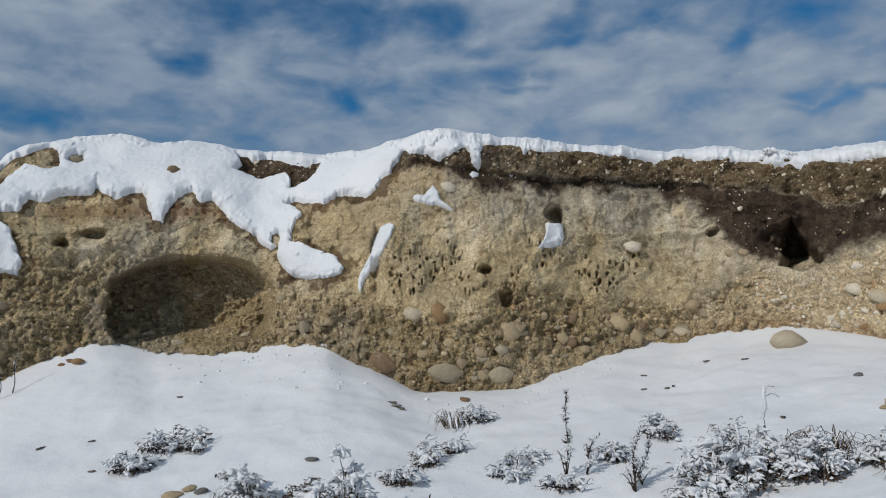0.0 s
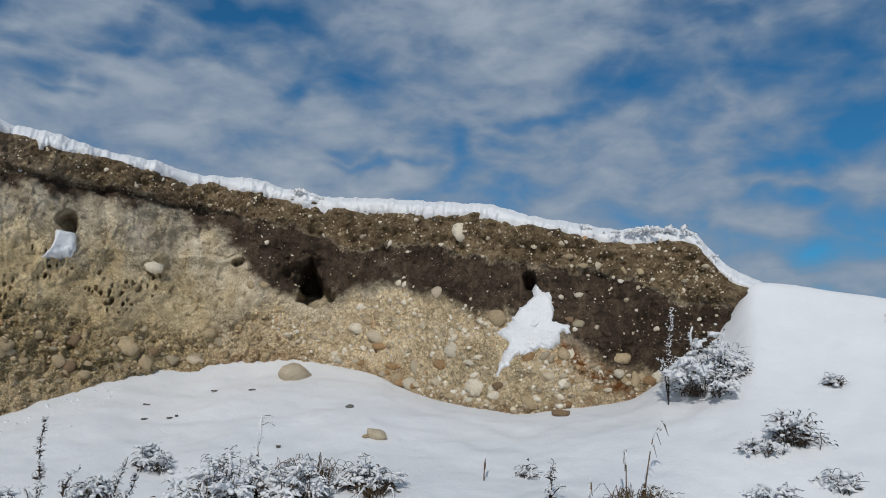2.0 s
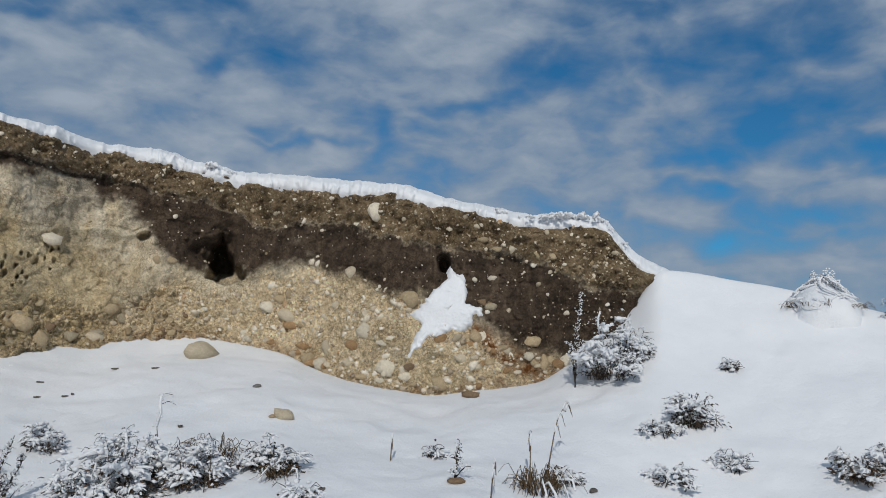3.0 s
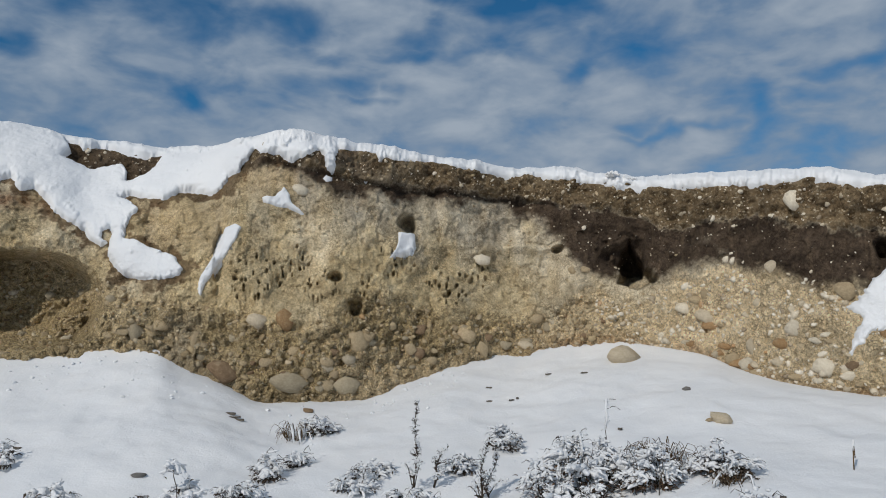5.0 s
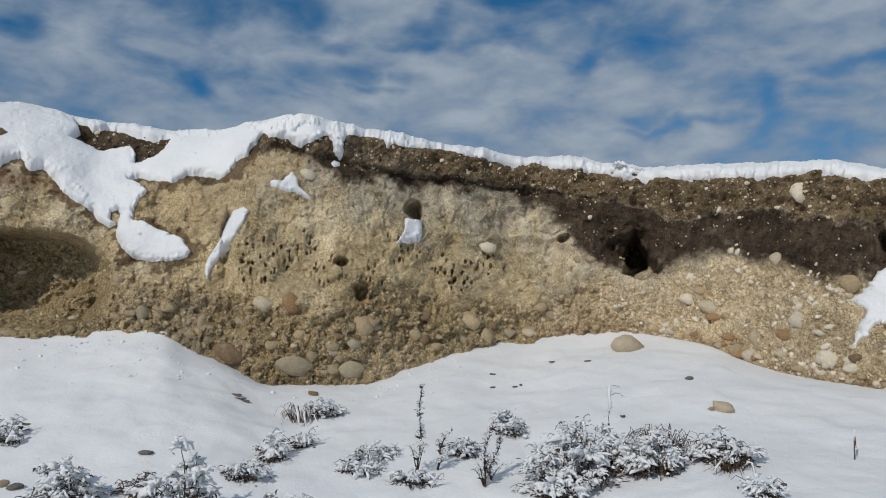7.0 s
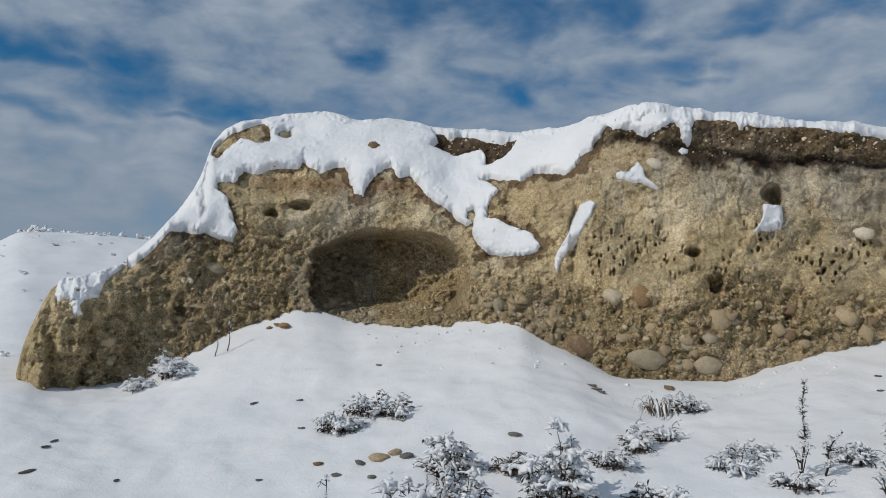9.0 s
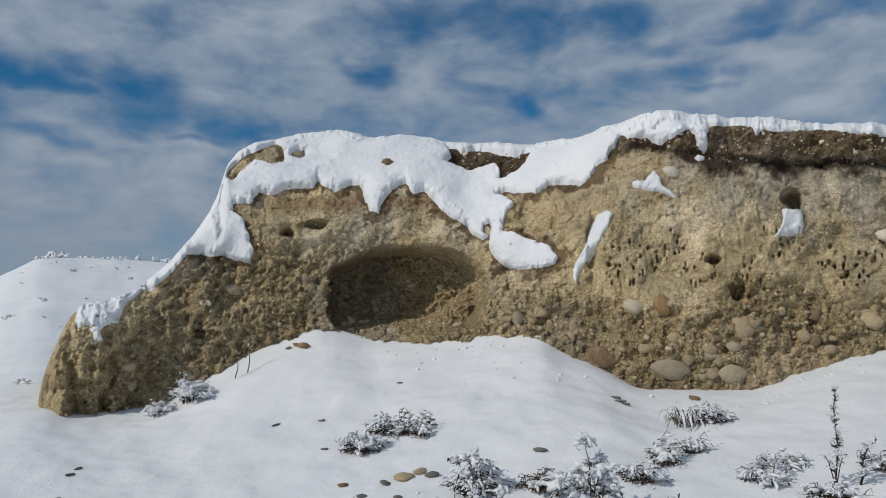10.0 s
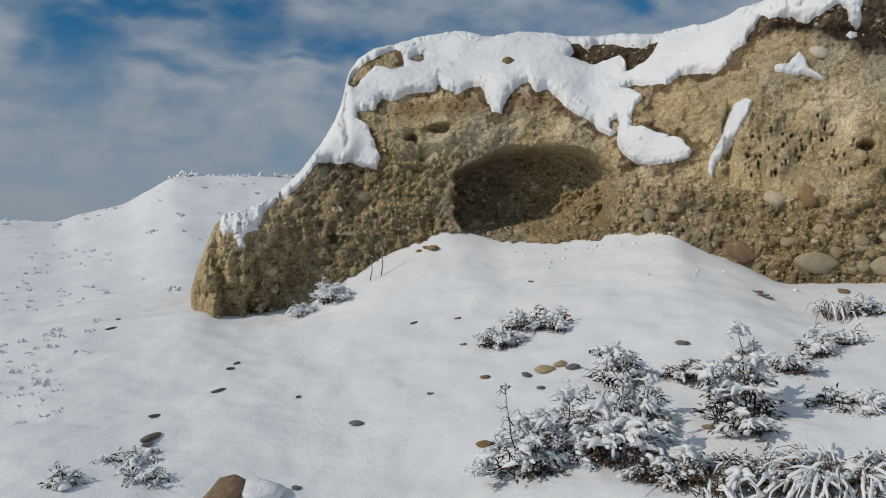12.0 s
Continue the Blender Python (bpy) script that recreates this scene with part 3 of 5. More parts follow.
# outlines of the snow on the bank, as bearing and height
EDGE_A = [(-35.3, 1.94), (-34.3, 2.03), (-33.4, 2.23), (-32.0, 2.26), (-30.4, 2.23), (-28.8, 2.18), (-28.5, 2.29), (-28.9, 2.42), (-29.4, 2.57), (-30.1, 2.66), (-29.9, 2.75), (-28.8, 2.77), (-28.3, 2.91), (-27.4, 2.89), (-26.6, 2.96), (-24.6, 2.97), (-24.3, 3.07), (-23.2, 2.95), (-22.3, 2.99), (-21.3, 3.02), (-21.0, 2.87), (-20.6, 2.72), (-20.0, 2.70), (-19.4, 2.86), (-18.9, 2.94), (-18.0, 3.03), (-17.4, 2.91), (-16.7, 2.94), (-15.9, 2.82), (-15.4, 2.71), (-14.4, 2.62), (-13.5, 2.56), (-13.2, 2.47), (-12.5, 2.41)]
EDGE_B = [(-12.0, 2.44), (-12.0, 2.28), (-11.6, 2.22), (-11.0, 2.15), (-10.0, 2.12), (-8.7, 2.10), (-7.5, 2.14), (-7.2, 2.20), (-7.7, 2.31), (-8.6, 2.36), (-9.7, 2.41), (-10.4, 2.46), (-11.0, 2.48), (-10.9, 2.64), (-10.3, 2.74), (-10.8, 2.84), (-11.5, 2.87), (-10.8, 2.91), (-9.7, 2.89), (-8.7, 2.82), (-7.7, 2.93), (-6.6, 2.92), (-5.5, 2.87), (-4.7, 2.91), (-4.4, 3.02), (-3.6, 3.07), (-3.3, 3.17), (-2.6, 3.28), (-2.2, 3.21), (-1.1, 3.19), (0.0, 3.14), (1.0, 3.17), (2.0, 3.24), (2.3, 3.18), (2.5, 3.07), (3.0, 3.05), (3.2, 3.14), (3.5, 3.28), (4.7, 3.29)]
EDGE_C = [(6.2, 3.27), (6.4, 3.18), (7.0, 3.24), (7.9, 3.27), (9.1, 3.25), (11.1, 3.27), (14.3, 3.24), (15.9, 3.21), (18.4, 3.19), (19.2, 3.12), (22.6, 3.10), (23.8, 2.98), (24.9, 3.01), (26.7, 3.03), (27.6, 2.93), (28.4, 2.96), (30.8, 2.93), (32.9, 2.87), (36.5, 2.84), (37.6, 2.74), (39.5, 2.72), (41.4, 2.68), (43.3, 2.65), (45.4, 2.58), (47.5, 2.56), (49.4, 2.59), (51.5, 2.57), (52.5, 2.46), (54.3, 2.36), (54.7, 2.24), (55.8, 2.23)]
BARE = [
    [(-15.2, 3.57), (-14.4, 3.56), (-13.9, 3.41), (-13.0, 3.49), (-11.7, 3.48), (-10.6, 3.50), (-9.9, 3.52), (-8.7, 3.45), (-9.3, 3.23), (-10.2, 3.11), (-11.0, 3.08), (-11.3, 3.26), (-12.2, 3.25), (-13.4, 3.20), (-14.4, 3.26), (-15.2, 3.29), (-14.6, 3.39)],
    [(-30.2, 3.01), (-30.5, 3.17), (-29.9, 3.32), (-28.4, 3.51), (-27.1, 3.53), (-26.6, 3.46), (-26.8, 3.27), (-27.6, 3.23), (-28.8, 3.29), (-29.5, 3.16)],
    [(-26.1, 3.36), (-25.6, 3.33), (-25.1, 3.38), (-25.2, 3.47), (-25.8, 3.46)],
    [(-12.6, 2.47), (-12.0, 2.45), (-11.7, 2.52), (-12.0, 2.58), (-12.5, 2.55)],
]
PATCHES = {
    "strip": [(-4.5, 2.55), (-3.8, 2.57), (-3.4, 2.54), (-3.9, 2.42), (-4.7, 2.26), (-5.7, 2.08), (-6.0, 1.98), (-6.2, 2.03), (-6.1, 2.11), (-5.4, 2.27), (-4.8, 2.44)],
    "wedge": [(-2.1, 2.82), (-1.2, 2.81), (-0.5, 2.89), (-0.1, 2.84), (0.1, 2.76), (0.9, 2.67), (0.5, 2.69), (-0.2, 2.72), (-1.1, 2.74), (-1.9, 2.77)],
    "square": [(7.8, 2.53), (9.0, 2.53), (9.1, 2.41), (8.9, 2.33), (7.9, 2.31), (7.1, 2.30), (7.6, 2.38), (7.8, 2.45)],
    "star": [(40.9, 2.2), (41.3, 2.15), (41.9, 2.16), (42.1, 2.06), (42.3, 2.0), (42.1, 1.92), (43.1, 1.89), (43.3, 1.81), (42.6, 1.79), (42.6, 1.73), (41.8, 1.68), (41.1, 1.7), (40.6, 1.63), (40.0, 1.61), (39.4, 1.64), (38.9, 1.56), (38.2, 1.46), (37.9, 1.48), (38.3, 1.58), (38.9, 1.73), (38.0, 1.81), (38.4, 1.86), (39.3, 1.95), (39.7, 2.01), (40.3, 2.08), (40.6, 2.14)],
    "low": [(-39.6, 1.58), (-39.4, 1.73), (-38.6, 1.85), (-36.2, 2.05), (-35.0, 2.1), (-35.3, 1.96), (-35.9, 1.85), (-36.7, 1.75), (-37.0, 1.60), (-37.9, 1.57), (-38.1, 1.51), (-37.9, 1.45), (-38.4, 1.44), (-38.7, 1.57)],
    "dot": [(2.2, 2.99), (2.5, 3.03), (2.9, 3.01), (2.9, 2.97), (2.5, 2.95)],
    "fleck": [(5.0, 2.99), (5.3, 3.01), (5.7, 2.99), (5.4, 2.97)],
}


def metric(poly):
    return [(a * M_PER_DEG, z) for a, z in poly]


def cap_distance():
    """How far in from the edge of the snow blanket each place of the bank lies."""
    X = T * M_PER_DEG
    V = np.where(FACE > 0, Z, 4.4)
    sd = inside(metric(EDGE_A + EDGE_B + EDGE_C) + [(8.5, 2.2), (8.5, 6), (-6.5, 6), (-6.5, 1.94)], X, V)
    for hole in BARE:
        sd = np.minimum(sd, -inside(metric(hole), X, V))
    sd = np.where(T > -30.5, np.maximum(sd, np.minimum(Z - TOP(T) + 0.118 + 0.030 * fbm(X, 0 * X, 0 * X, 3.2, 3, 93), 0.06)), np.where(T > -35.4, np.maximum(sd, np.minimum(Z - TOP(T) + 0.15, 0.05)), sd))
    sd[ROWS:] = np.where(T[ROWS:] > -35.4, sd[ROWS - 1][None] + (R[ROWS:] - R[ROWS - 1][None]), -1.0)
    return sd


CAP = cap_distance()
def patch_distance(poly, over):
    """The same for a patch of snow on the face; over: whether it runs on across the brow."""
    a = [p[0] for p in poly]
    c = np.where((T[0] > min(a) - 1.5) & (T[0] < max(a) + 1.5))[0]
    c = slice(c[0], c[-1] + 1)
    sd = np.full(T.shape, -1.0)
    sd[:, c] = inside(metric(poly), T[:, c] * M_PER_DEG, np.where(FACE[:, c] > 0, Z[:, c], 4.4))
    if over:
        sd[ROWS:] = np.minimum(sd[ROWS - 1][None], 0.6 - (R[ROWS:] - R[ROWS - 1][None]))
    return sd


PATCH = {k: patch_distance(poly, k == "low") for k, poly in PATCHES.items()}
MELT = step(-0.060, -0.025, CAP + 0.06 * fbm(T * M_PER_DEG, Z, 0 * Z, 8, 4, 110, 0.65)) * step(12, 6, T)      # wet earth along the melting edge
fr = 0.045 * vnoise(T * 0.9, Z * 7, 0 * Z, 90) + 0.022 * vnoise(T * 3, Z * 24, 0 * Z, 91) + 0.016 * vnoise(T * 9, Z * 70, 0 * Z, 92)
Zn = Z + fr
RAG = Zn + 0.07 * fbm(T * M_PER_DEG, Z, 0 * Z, 3.0, 5, 94, 0.62)
ATTRS = {
    "soil": step(SOIL(T) - 0.02, SOIL(T) + 0.02, Zn) * step(-17, -15.5, T + 0 * Z),
    "humus": step(HUMUS(T) - 0.07 - 0.035 * step(17, 14, T) - 0.07 * step(15, 18, T), HUMUS(T) + 0.01 + 0.02 * step(15, 18, T), RAG) * step(SOIL(T) + 0.03, SOIL(T) - 0.03, Zn) * step(-6, -2, T),
    "gravel": np.maximum(step(GRAVEL(T) + 0.10, GRAVEL(T) - 0.14, Zn + fr), 0.55 * step(-33, -36, T)),
    "pale": np.clip(0.12 + 0.55 * step(-3, 5, T) * step(2.15, 2.6, Z) + 0.95 * step(16, 26, T) + 0.45 * fbm(T * 0.122, Z, 0 * Z, 1.7, 3, 95) + 0.35 * fbm(T * 0.3, Z * 0.5, 0 * Z, 4.0, 2, 96) * step(2.0, 2.4, Z), 0, 1),
    "iron": 0.6 * step(0.10, 0.0, Zn - BASE(T)) * step(14, 22, T) + 1.0 * step(0.15, 0.03, np.abs(Zn - HUMUS(T) + 0.07)) * step(41.5, 43, T) * step(48.5, 47, T) + 0.7 * step(0.14, 0.0, np.abs(Z - 2.80 - 0.03 * T * 0)) * step(-30, -26, T) * step(-9, -13, T),
    "ashen": np.clip(step(-1, 4, T) * step(24, 17, T) * step(2.40, 2.65, Z + 0.25 * fbm(T * 0.122, Z, 0 * Z, 1.8, 3, 97)) * (0.75 + 0.5 * fbm(T * 0.3, Z * 0.6, 0 * Z, 3.0, 2, 98)) + 0.6 * step(0.25, 0.6, fbm(T * 0.122, Z, 0 * Z, 1.2, 3, 99)) * step(-4, -8, T), 0, 0.9),
    "damp": step(0.16, 0.0, Zn - BASE(T)) * step(20, 5, T) * step(-12, -6, T) * 0.40,
}
ATTRS["iron"] = ATTRS["iron"] + 0.25 * step(0.22, 0.02, np.abs(Z - 2.98)) * step(-6, -3.5, T) * step(3, 0, T) + 0.2 * step(0.35, 0.1, np.abs(Z - 2.6)) * step(-11, -9, T) * step(-3.5, -5, T)
ATTRS["iron"] = np.clip(ATTRS["iron"], 0, 1)
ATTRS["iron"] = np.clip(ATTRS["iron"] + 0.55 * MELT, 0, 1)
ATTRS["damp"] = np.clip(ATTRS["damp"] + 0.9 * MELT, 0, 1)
ATTRS["humus"] = np.clip(ATTRS["humus"] + 1.0 * step(3.02, 3.10, Z) * step(-17, -15.5, T) * step(-7, -8.5, T), 0, 1)
ATTRS["soil"] = ATTRS["soil"] * (1 - 0.8 * step(-7, -8.5, T))
ROOTED = step(-5, -3, T) * step(10, 4, T) * step(SOIL(T) - 0.03, SOIL(T) + 0.02, Zn) * step(-0.35, 0.25, fbm(T * M_PER_DEG, Z, 0 * Z, 6, 3, 111))
ATTRS["soil"] = ATTRS["soil"] * (1 - 0.7 * ROOTED)
ATTRS["humus"] = np.maximum(ATTRS["humus"], 0.9 * ROOTED)
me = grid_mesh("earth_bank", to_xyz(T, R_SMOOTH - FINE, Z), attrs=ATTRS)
me.materials.append(M_EARTH)
bank = tagged(new("earth_bank", me), "eroded cut bank of tan silt, dark soil and river gravel", "earth bank")

# ---------------------------------------------------------------- snow lying on the bank
def eased(a, k):
    """A running mean over a grid, k cells to each side, both ways, twice."""
    for axis in (0, 1, 0, 1):
        pad = [(k + 1, k) if i == axis else (0, 0) for i in (0, 1)]
        c = np.cumsum(np.pad(a, pad, mode="edge"), axis=axis)
        n = a.shape[axis]
        hi, lo = (np.take(c, np.arange(2 * k + 1, 2 * k + 1 + n), axis), np.take(c, np.arange(n), axis))
        a = (hi - lo) / (2 * k + 1)
    return a


SNOW_BASE = np.minimum(eased(R_SMOOTH, 9), R_SMOOTH - np.maximum(FINE, -0.02) + 0.03)


def snow_sheet(name, sd, height, width, label, rough=1.0):
    """Snow lying on the bank wherever sd, the distance in from its edge, is positive: smooth on top, thin and crisp at its edge."""
    cols = np.where((sd > -0.08).any(0))[0]
    c = slice(cols[0], cols[-1] + 1)
    sd, t, z, r, smooth, fine, easy = sd[:, c], T[:, c], Z[:, c], R[:, c], R_SMOOTH[:, c], FINE[:, c], SNOW_BASE[:, c]
    x = t * M_PER_DEG
    sd = sd + rough * (0.013 * fbm(x, z, 0 * z, 7.5, 2, 120) + (0.008 * vnoise(x * 19, z * 19, 0 * z, 122) + 0.005 * vnoise(x * 45, z * 45, 0 * z, 121)) * (1 - 0.8 * step(TOP(t) - 0.24, TOP(t) - 0.14, z)))
    k = np.clip(sd / width, 0, 1)
    brow = step(TOP(t) - 0.24, TOP(t) - 0.14, z) * step(-12, -4, t)
    h = np.where(sd > 0, height * (0.30 * (1 - brow) * step(0.0, 0.12, k) + 0.30 * brow * k + 0.70 * np.sqrt(1 - (1 - k) ** 2)), sd * 1.5)
    h = h * (1 + 0.16 * fbm(x, z, r, 2.6, 2, 130)) + (0.005 * fbm(x, z, r, 9, 3, 140) + 0.0022 * fbm(x, z, r, 34, 2, 141)) * k
    lean = np.clip(0.25 + SLOPE(t) * step(-0.3, 0.3, z - SLOPE_FROM(t)), 0, 1)
    lean = np.where(FACE[:, c] > 0, lean + 0.8 * step(TOP(t) - 0.20, TOP(t) - 0.09, z), 3.0)
    n = np.sqrt(1 + lean**2)
    h = h + 0.028 * np.clip(k, 0, 1) * np.where(FACE[:, c] > 0, step(TOP(t) - 0.16, TOP(t) - 0.10, z), 1.0) * step(-16, -10, t)
    edge = step(0.0, 0.07, sd)
    under = (smooth - np.clip(fine, -0.02, 0.02)) * (1 - edge) + easy * edge
    P = to_xyz(t, np.minimum(under - h / n, np.where(sd > 0.01, smooth - fine - 0.008, 99)), z + h * lean / n)
    ok = sd > -0.03
    cell = ok[:-1, :-1] & ok[1:, :-1] & ok[:-1, 1:] & ok[1:, 1:]
    me = grid_mesh(name, P, cell)
    me.materials.append(M_CAP)
    return tagged(new(name, me), label, "snow")


def build_snow():
    snow_sheet("snow_blanket", CAP, 0.085, 0.11, "thick melting snow draped over the top of the bank")
    words = {"strip": "narrow strip of snow lodged in a gully of the bank", "wedge": "small wedge of snow beside a pale stone in the bank", "square": "small square patch of snow below a burrow", "star": "ragged snow patch on the gravel of the bank", "low": "snow on the low end of the bank", "dot": "tiny blob of snow under the soil layer", "fleck": "tiny fleck of snow under the soil layer"}
    for k, poly in PATCHES.items():
        snow_sheet("snow_patch", PATCH[k] - (0.006 if k == "star" else 0), 0.025 if k in ("dot", "fleck") else 0.032 if k == "star" else 0.045, 0.05, words[k], {"star": 1.5, "low": 0.15}.get(k, 0.55))


build_snow()


# ---------------------------------------------------------------- pieces: geometry helpers
TUBES = {}


def cross(a, b):
    """Cross product of rows, or of a row and one vector."""
    a, b = np.asarray(a, float), np.asarray(b, float)
    return np.stack([a[..., 1] * b[..., 2] - a[..., 2] * b[..., 1], a[..., 2] * b[..., 0] - a[..., 0] * b[..., 2], a[..., 0] * b[..., 1] - a[..., 1] * b[..., 0]], -1)


class Geo:
    """Gathers places and faces for one mesh."""

    def __init__(self):
        self.v, self.f, self.n = [], [], 0

    def add(self, verts, faces):
        self.v.append(np.asarray(verts, float))
        self.f.extend([tuple(i + self.n for i in f) for f in faces])
        self.n += len(verts)

    def tube(self, path, radii, sides=5):
        path = np.asarray(path, float)
        n, k = len(path), sides
        radii = np.broadcast_to(np.asarray(radii, float), (n,))
        tang = np.vstack([path[1] - path[0], path[2:] - path[:-2], path[-1] - path[-2]])
        tang /= np.sqrt((tang * tang).sum(1))[:, None] + 1e-9
        ref = (0.31, 0.17, 0.93) if abs(tang[0][2]) < 0.8 else (0.9, 0.3, 0.1)
        a = cross(tang, ref)
        a /= np.sqrt((a * a).sum(1))[:, None] + 1e-9
        b = cross(tang, a)
        ang = np.arange(k) * 2 * np.pi / k
        rings = path[:, None] + radii[:, None, None] * (np.cos(ang)[None, :, None] * a[:, None] + np.sin(ang)[None, :, None] * b[:, None])
        v = np.vstack([rings.reshape(-1, 3), path[:1], path[-1:]])
        if (n, k) not in TUBES:
            f = [(i * k + j, (i + 1) * k + j, (i + 1) * k + (j + 1) % k, i * k + (j + 1) % k) for i in range(n - 1) for j in range(k)]
            f += [(n * k, j, (j + 1) % k) for j in range(k)] + [(n * k + 1, (n - 1) * k + (j + 1) % k, (n - 1) * k + j) for j in range(k)]
            TUBES[n, k] = f
        self.add(v, TUBES[n, k])

    def ball(self, centre, size, turn=None, level=2, lump=0.2, seed=0):
        v, f = ICO[level]
        key = (level, lump, seed)
        if key not in LUMPS:
            LUMPS[key] = v * (1 + lump * vnoise(v[:, 0] * 1.7 + seed * 7.3, v[:, 1] * 1.7, v[:, 2] * 1.7, seed))[:, None]
        p = LUMPS[key] * np.asarray(size)
        if turn is not None:
            p = p @ np.array(turn).T
        self.add(p + np.asarray(centre), f)

    def mesh(self, name, mat, smooth=True):
        me = bpy.data.meshes.new(name)
        me.from_pydata(np.vstack(self.v).tolist(), [], self.f)
        me.polygons.foreach_set("use_smooth", [smooth] * len(me.polygons))
        me.materials.append(mat)
        return me


def ico(level):
    bm = bmesh.new()
    bmesh.ops.create_icosphere(bm, subdivisions=level, radius=1)
    v = np.array([x.co for x in bm.verts])
    f = [tuple(x.index for x in q.verts) for q in bm.faces]
    bm.free()
    return v, f


LUMPS = {}
ICO = {k: ico(k) for k in (1, 2, 3)}


def part(name, geo, mat, parent, label="", smooth=True):
    ob = new(name, geo.mesh(name, mat, smooth) if isinstance(geo, Geo) else geo)
    ob.parent = parent
    return tagged(ob, label)


def root(name, place, label, category, group=""):
    ob = new(name)
    ob.location = place
    ob.empty_display_size = 0.1
    return tagged(ob, label, category, group)


def ground_at(x, y):
    return float(ground_height(np.array(math.degrees(math.atan2(x, y))), np.array(math.hypot(x, y))))


FACE_R = (R_SMOOTH - FINE)[:ROWS]
FACE_Z = Z[:ROWS]


def on_bank(a, z):
    """Distance of the bank's face at a bearing and a height."""
    c = np.clip((a - T[0, 0]) / (T[0, -1] - T[0, 0]) * (COLS - 1), 0, COLS - 1).astype(int)
    z0, z1 = FACE_Z[0, c], FACE_Z[-1, c]
    i = np.clip((z - z0) / (z1 - z0) * (ROWS - 1), 0, ROWS - 1).astype(int)
    return FACE_R[i, c]


# ---------------------------------------------------------------- stones of the bank
STONE_TINTS = {"cream": ((0.60, 0.52, 0.39), (0.76, 0.69, 0.56)), "pale": ((0.46, 0.38, 0.265), (0.62, 0.535, 0.40)), "tan": ((0.34, 0.26, 0.155), (0.52, 0.41, 0.26)), "brown": ((0.17, 0.11, 0.062), (0.29, 0.20, 0.12)), "grey": ((0.29, 0.24, 0.16), (0.44, 0.375, 0.265)), "orange": ((0.24, 0.14, 0.065), (0.40, 0.26, 0.13)), "slate": ((0.12, 0.118, 0.110), (0.25, 0.24, 0.225))}


def tinted_stone(name, dark, light):
    m, nt, b = material(name, 0.78, 0.3)
    c = ramp(nt, noise_tex(nt, 4.5, 6, 0.62), [(0.3, dark), (0.68, light)])
    c = mix(nt, 1.0, c, ramp(nt, nt.nodes.new("ShaderNodeObjectInfo").outputs["Random"], [(0.0, 0.82), (1.0, 1.15)]), "MULTIPLY")
    c = mix(nt, ramp(nt, noise_tex(nt, 2.2, 4), [(0.55, 0.0), (0.70, 0.45)]), c, (0.36, 0.29, 0.19))
    wire(nt, c, b.inputs["Base Color"])
    bump(nt, b, noise_tex(nt, 9.0, 6, 0.65), 0.6, 0.02)
    return m


def worn_facets(v, seed):
    """Flattens a round stone on several sides."""
    rs = np.random.RandomState(seed)
    v = v.copy()
    for k in range(8):
        n = rs.normal(0, 1, 3)
        n /= np.linalg.norm(n)
        over = np.clip(v @ n - rs.uniform(0.62, 0.88), 0, None)
        v -= over[:, None] * n
    return v * 1.12


STONE_MESH = {}
for tint, (dark, light) in STONE_TINTS.items():
    mat = tinted_stone(tint + "_stone", dark, light)
    for k in range(5):
        g = Geo()
        g.ball((0, 0, 0), (1, 1, 1), level=2, lump=0.26, seed=20 + k)
        g.v[0] = worn_facets(g.v[0], 40 + k)
        STONE_MESH[tint, k] = g.mesh("stone", mat)


def bank_stone(a, z, w, h, tint, rnd, sunk=0.25):
    ob = new("stone", STONE_MESH[tint, rnd.randrange(5)])
    d = min(w, h) * rnd.uniform(0.75, 1.0)
    r = float(on_bank(np.array(a), np.array(z))) + sunk * d
    t = radians(a)
    ob.matrix_world = Matrix.Translation((r * math.sin(t), r * math.cos(t), z)) @ pose(0, 0, 0, rnd.uniform(-15, 15), rnd.uniform(-18, 18), -a) @ Matrix.Diagonal((w, d, h, 1))
    ob.parent = bank
    return ob


STONES_A = [(0.6, 2.88, 0.064, 0.049, "cream"), (-2.0, 1.76, 0.091, 0.072, "pale"), (-0.2, 1.77, 0.081, 0.086, "orange"), (4.9, 1.59, 0.099, 0.095, "tan"), (0.5, 1.51, 0.066, 0.061, "tan"), (4.2, 1.45, 0.061, 0.056, "pale"), (-4.0, 1.34, 0.153, 0.096, "brown"), (0.1, 1.27, 0.165, 0.085, "grey"), (4.1, 1.23, 0.122, 0.084, "grey"), (9.4, 1.70, 0.063, 0.049, "brown"), (8.7, 1.53, 0.058, 0.048, "tan"), (10.2, 1.43, 0.044, 0.039, "tan"), (12.7, 1.66, 0.100, 0.085, "tan"), (13.9, 1.53, 0.056, 0.071, "tan"), (15.6, 1.56, 0.062, 0.052, "grey"), (13.8, 2.34, 0.083, 0.057, "cream"), (1.4, 1.34, 0.047, 0.056, "tan"), (2.7, 1.24, 0.070, 0.042, "tan")]
